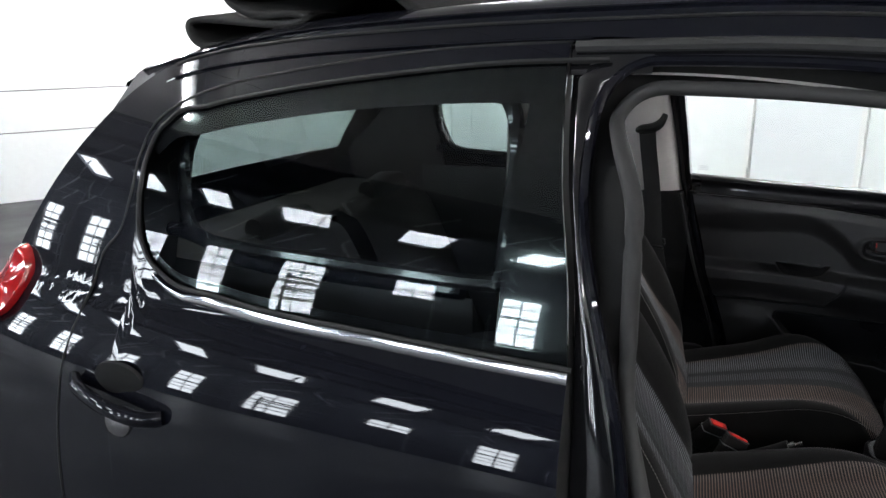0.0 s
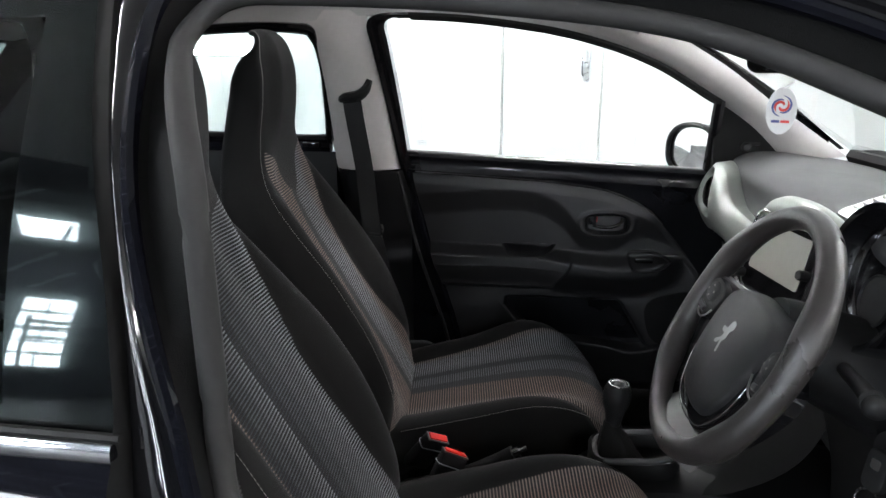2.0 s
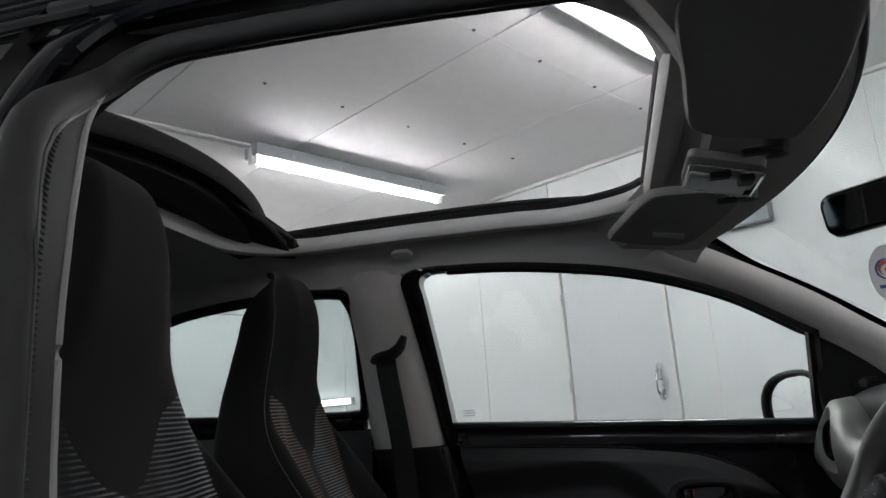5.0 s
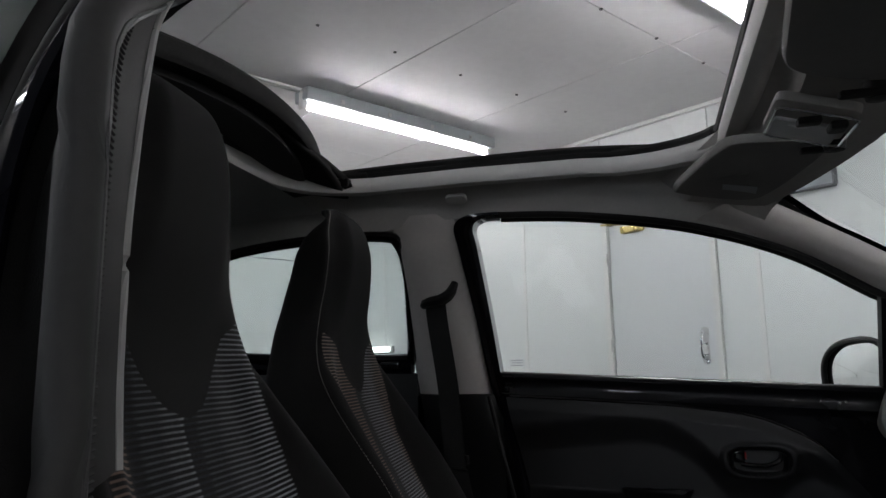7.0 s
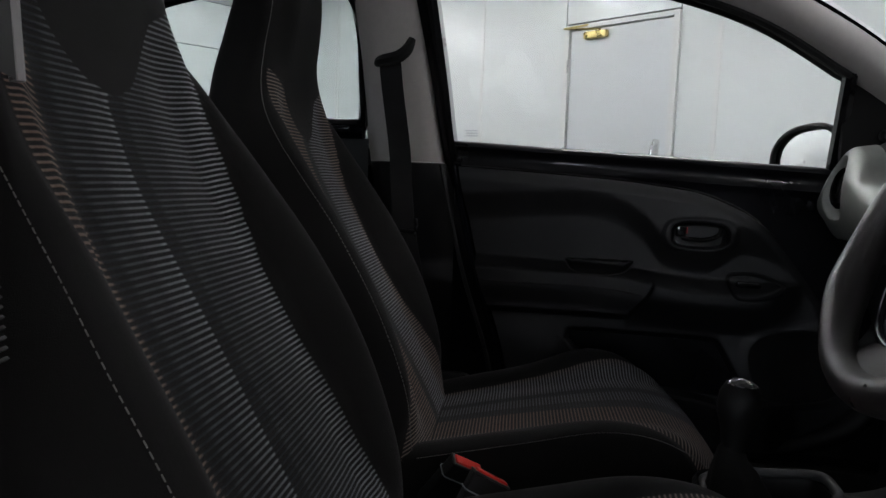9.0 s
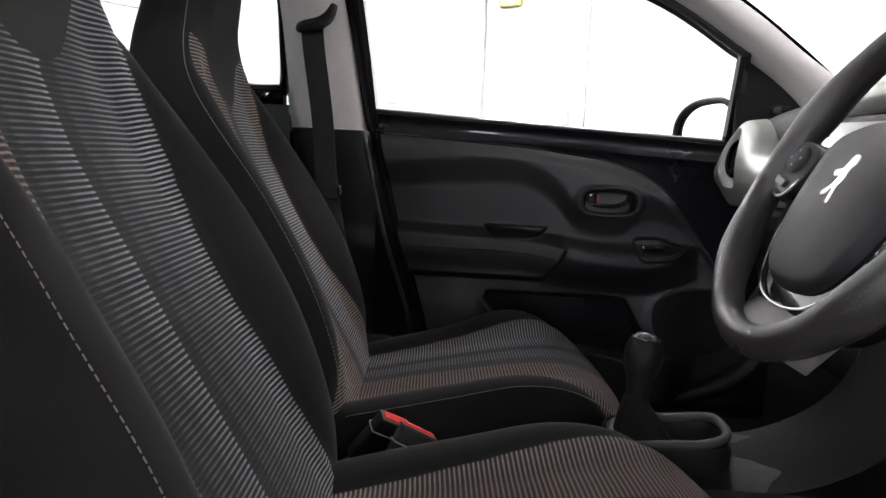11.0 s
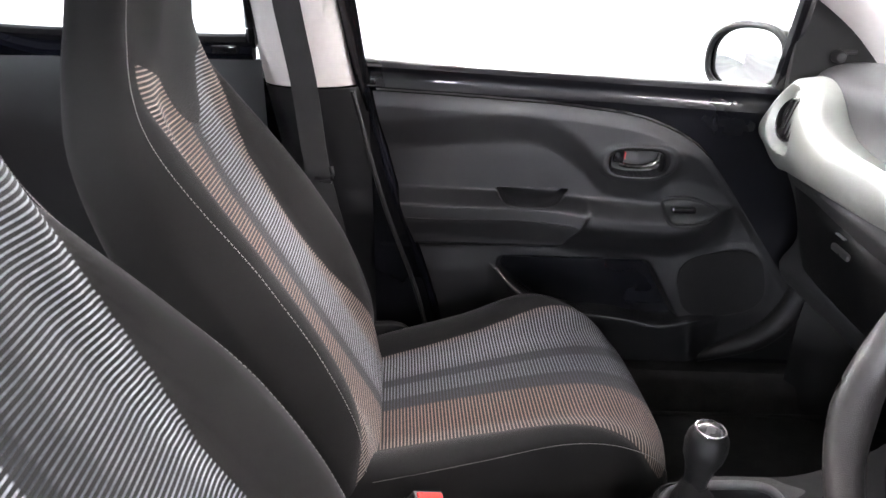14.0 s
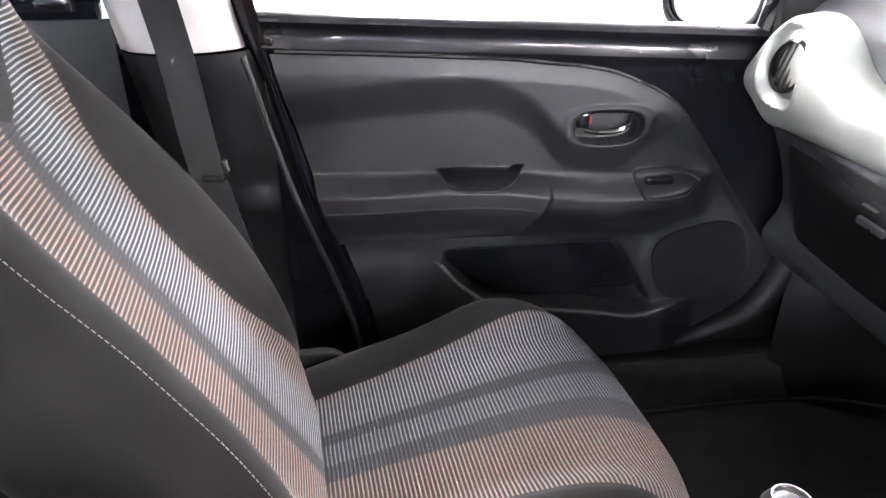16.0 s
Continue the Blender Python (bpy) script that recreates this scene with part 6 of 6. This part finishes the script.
def car_seat(y0, dx, dz, label, side, fabric, grow=0.0, back_off=0.0, tip=0.632, by=0.0, bx=0.0, slim=1.0, yaw=6.0, off=0.0, wide=0.0, lift=0.0):
    e = new("front_seat")
    e.parent = car
    e["label"] = label
    e.matrix_local = pose(0.42 + dx, y0, 0) @ pose(0, 0, 0, 0, 0, yaw) @ pose(-0.42 - dx, -y0, 0)
    back, sp, tan = upholstery("backrest", [(x, z, w * (slim + wide * float(sstep(0.92, 0.76, z))), 0.82 * b, th, wi + grow * float(sstep(0.5, 0.62, z) * (1 - sstep(0.84, 0.94, z)))) for x, z, w, b, th, wi in BACK], e, "high backrest with ribbed striped centre", fabric, tip=tip, flip=1, y0=y0 + by, dx=dx + bx, dz=dz, crease=0.006, off=off)
    cush, cp, ct = upholstery("cushion", CUSH, e, "seat cushion with ribbed striped centre", FAB_CUSHION if y0 > 0 else FAB_CUSHION_MIRRORED, flip=-1, y0=y0, dx=dx + back_off, dz=dz + lift, crease=0.004, swell=0.034)
    for q, fl, sel, thr in ((sp, 1, range(6, 93), THREAD), (cp, -1, range(12, 75), THREAD)):
        tn, ox, oy = (tan, bx, by) if fl == 1 else (ct, back_off, 0.0)
        for sd in (-1, 1):
            line = []
            for i in sel:
                x, z, w, b, th, wi = q[i]
                nx, nz = fl * tn[i][1], -fl * tn[i][0]
                t = 0.62 - 0.12 * float(sstep(0.75, 1.0, z)) if fl == 1 else 0.6
                v = w * math.cos(t) ** 0.62 * sd
                n_ = 0.5 * th * (math.sin(t) ** 0.55 - 1) + b * float(sstep(0.45, 0.82, abs(v) / w) * (1 - 0.5 * sstep(0.86, 1.0, abs(v) / w))) + 0.001 + (0 if fl == 1 else (0.034 if v * y0 > 0 else 0.012) * math.exp(-((x - 0.37) / 0.1) ** 2))
                line.append((x + dx + ox + nx * n_, y0 + oy + v, z + dz + nz * n_ + (lift if fl < 0 else 0.0)))
            fine = crom(line, 720)
            part("stitching", join(*[sweep(fine[j:j + 3], 0.0006, 4) for j in range(0, 716, 3)]), thr, e, "pale decorative stitching")
    part("seat_base", join(box((0.20 + dx, y0, 0.27), (0.46, 0.42, 0.12), 0.03), box((0.22 + dx, y0 - 0.17, 0.205), (0.5, 0.03, 0.03), 0.004), box((0.22 + dx, y0 + 0.17, 0.205), (0.5, 0.03, 0.03), 0.004)), PLASTIC, e)
    part("recliner_cover", prism(rounded(0.2, 0.11, 0.05), 0.02, 0.008, Matrix.Translation((0.03 + dx, y0 + side * 0.245, 0.40)) @ pose(0, 0, 0, 90)), PLASTIC, e)
    return e


car_seat(0.31, 0.0, 0.0, "black cloth front passenger seat with striped centre", 1, FAB_PASSENGER, 0.018, 0.0, 0.631, 0.004, 0.034, 0.985, off=0.012)
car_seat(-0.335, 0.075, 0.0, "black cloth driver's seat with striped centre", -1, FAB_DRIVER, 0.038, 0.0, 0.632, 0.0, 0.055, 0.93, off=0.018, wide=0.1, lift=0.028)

# rear bench, dim behind the glass
bench = new("rear_bench")
bench.parent = car
bench["label"] = "dark cloth rear bench seat"
for s in (-1, 1):
    part("rear_backrest", grid([[(x, s * 0.26 + v, z - 0.03 * (abs(v) / 0.22) ** 4) for v in np.linspace(-0.22, 0.22, 12)] for x, z in crom([(-0.62, 0.42), (-0.70, 0.6), (-0.78, 0.8), (-0.83, 0.9), (-0.87, 0.925), (-0.92, 0.9), (-0.92, 0.5)], 24)]), CLOTH, bench)
    part("rear_headrest", sweep([(-0.88, s * 0.26 - 0.1, 0.945), (-0.88, s * 0.26, 0.95), (-0.88, s * 0.26 + 0.1, 0.945)], [0.03, 0.04, 0.03], 14), CLOTH, bench)
    part("headrest_post", join(*[sweep([(-0.88, s * 0.26 + d, 0.88), (-0.88, s * 0.26 + d, 0.95)], 0.006, 8) for d in (-0.05, 0.05)]), STEEL, bench)
part("rear_cushion", grid([[(x, v, z - 0.03 * (abs(v) / 0.55) ** 6) for v in np.linspace(-0.55, 0.55, 16)] for x, z in crom([(-0.68, 0.40), (-0.5, 0.44), (-0.3, 0.46), (-0.22, 0.43), (-0.2, 0.3)], 16)]), CLOTH, bench)
part("parcel_shelf", box((-1.06, 0, 0.9), (0.28, 1.05, 0.02), 0.005), CARPET, car)

# floor, tunnel and console
part("cabin_floor", box((0.15, 0, 0.17), (2.4, 1.3, 0.03), 0), CARPET, car, "black carpet")
part("bulkhead", box((1.2, 0, 0.55), (0.04, 1.3, 0.85), 0), CARPET, car)
part("left_footwell_side", grid([[(x, 0.64 - 0.14 * float(sstep(0.85, 1.2, x)), z) for z in np.linspace(0.17, 0.62, 8)] for x in np.linspace(0.93, 1.2, 10)]), PLASTIC, car)
part("scuff_strip", grid([[(x, y, z) for y, z in ((0.80, 0.08), (0.79, 0.262), (0.70, 0.268), (0.655, 0.275), (0.63, 0.28), (0.61, 0.26), (0.595, 0.18))] for x in np.linspace(0.1, 1.1, 16)]), CARPET, car)
part("footwell_trim", sweep(crom([(0.74, 0.66, 0.30), (0.80, 0.652, 0.33), (0.87, 0.646, 0.37), (0.915, 0.645, 0.43), (0.935, 0.645, 0.5), (0.945, 0.645, 0.6), (0.95, 0.645, 0.74)], 50), [0.012 + 0.014 * min(1, k / 14) for k in range(50)], 14), PLASTIC, car, "dark smooth sill trim curving up into the footwell")
part("carpet_seam", sweep(crom([(0.45, 0.585, 0.192), (0.673, 0.585, 0.195), (0.86, 0.575, 0.205), (0.95, 0.55, 0.225), (1.02, 0.53, 0.235), (1.18, 0.48, 0.225)], 40), 0.004, 6), CARPET, car)
part("floor_mat", prism(rounded(0.44, 0.4, 0.06), 0.008, 0.003, pose(0.78, 0.32, 0.187)), CARPET, car)
part("tunnel", grid([[(x, y, 0.18 + h * (0.16 + 0.12 * float(sstep(0.3, 0.6, x)))) for y, h in ((-0.14, 0), (-0.125, 0.7), (-0.1, 0.95), (-0.06, 1), (0.06, 1), (0.1, 0.95), (0.125, 0.7), (0.14, 0))] for x in np.linspace(-0.3, 1.1, 30)]), PLASTIC, car, "dark plastic centre tunnel")
lever = part("gear_lever", lathe([(0.0, 0.035), (0.012, 0.034), (0.02, 0.029), (0.0255, 0.018), (0.027, 0.004), (0.025, -0.012), (0.019, -0.028), (0.015, -0.05), (0.0155, -0.055), (0.014, -0.075)], 28, pose(0.519, -0.015, 0.59, 0, 4, 0)), PLASTIC, car, "gear lever with a ball knob")
part("knob_cap", lathe([(0, 0.037), (0.008, 0.0365), (0.014, 0.034), (0.0165, 0.0315), (0.018, 0.030)], 24, pose(0.519, -0.015, 0.5905, 0, 4, 0)), KNOB_CAP, lever, "clear capped gear pattern disc")
part("knob_ring", sweep([pose(0.519, -0.015, 0.5905, 0, 4, 0) @ Vector((0.0185 * math.cos(t), 0.0185 * math.sin(t), 0.0295)) for t in np.linspace(0, 2 * math.pi, 32, endpoint=False)], 0.0014, 6, closed=True), CHROME, lever, "thin bright ring")
part("gaiter", grid([[(0.514 + dx0 + r * 1.1 * math.cos(t) * (1 + 0.10 * math.cos(5 * t) * wv), -0.015 + r * math.sin(t) * (1 + 0.1 * math.sin(4 * t) * wv), z) for t in np.linspace(0, 2 * math.pi, 40, endpoint=False)] for r, z, dx0, wv in ((0.014, 0.54, 0, 0), (0.018, 0.522, 0, 0.3), (0.026, 0.505, 0.004, 0.8), (0.032, 0.485, 0.008, 1), (0.042, 0.466, 0.012, 0.6), (0.048, 0.452, 0.014, 0.2))], False, True), CLOTH, lever, "black gear gaiter")
con = part("console_tray", grid([[(0.556 + 0.08 * r * math.copysign(abs(math.cos(t)) ** 0.5, math.cos(t)), -0.02 + 0.054 * r * math.copysign(abs(math.sin(t)) ** 0.5, math.sin(t)), z) for t in np.linspace(0, 2 * math.pi, 48, endpoint=False)] for r, z in ((1.06, 0.40), (1.06, 0.48), (1.0, 0.488), (0.93, 0.478), (0.9, 0.452), (0.02, 0.45))], False, True), PLASTIC, car, "console tray round the gear lever")
part("grab_rim", sweep([(0.558 + 0.076 * math.copysign(abs(math.cos(t)) ** 0.6, math.cos(t)), -0.022 + 0.052 * math.copysign(abs(math.sin(t)) ** 0.55, math.sin(t)), 0.49 + 0.012 * math.cos(t)) for t in np.linspace(0, 2 * math.pi, 60, endpoint=False)], 0.0065, 10, closed=True), DASH, con, "grey raised rim")
part("lower_console", grid([[(x, y, z0 + 0.03 * (1 - (y / 0.14) ** 2)) for y in np.linspace(-0.10, 0.10, 12)] for x, z0 in crom([(0.63, 0.43), (0.72, 0.44), (0.82, 0.50), (0.87, 0.60), (0.88, 0.74)], 16)]), CONSOLE, car)
hb = part("handbrake", sweep(crom([(0.10, -0.0, 0.345), (0.2, 0.0, 0.375), (0.28, 0.0, 0.415), (0.325, 0.0, 0.443)], 16), 0.0165, 14), PLASTIC, car, "handbrake lever, down")
part("release_button", join(sweep([(0.325, 0, 0.443), (0.338, 0, 0.451)], 0.012, 12), sweep([(0.338, 0, 0.451), (0.352, 0, 0.459)], 0.006, 10)), CHROME, hb, "chrome release button")
for p0, yaw, lean in (((0.165, 0.015, 0.455), 35, 25), ((0.212, -0.075, 0.478), 20, -8)):
    bm_ = Matrix.Translation(p0) @ pose(0, 0, 0, lean, 28, yaw)
    bk = part("belt_buckle", box((0, 0, -0.04), (0.055, 0.024, 0.09), 0.006, bm_), PLASTIC, car, "black belt buckle")
    part("red_button", box((0.0, 0, 0.006), (0.045, 0.016, 0.006), 0.002, bm_), RED, bk, "red release button")
    part("buckle_rim", box((0, 0, 0.0045), (0.053, 0.0225, 0.003), 0.001, bm_), BUTTON, bk)
    part("buckle_seam", sweep([bm_ @ Vector((x, y, -0.02)) for x, y in rounded(0.057, 0.026, 0.006)], 0.001, 5, closed=True), PANEL_GREY, bk)
    part("buckle_stalk", sweep([bm_ @ Vector((0, 0, -0.08)), bm_ @ Vector((-0.02, 0, -0.16))], 0.016, 8), PLASTIC, bk)
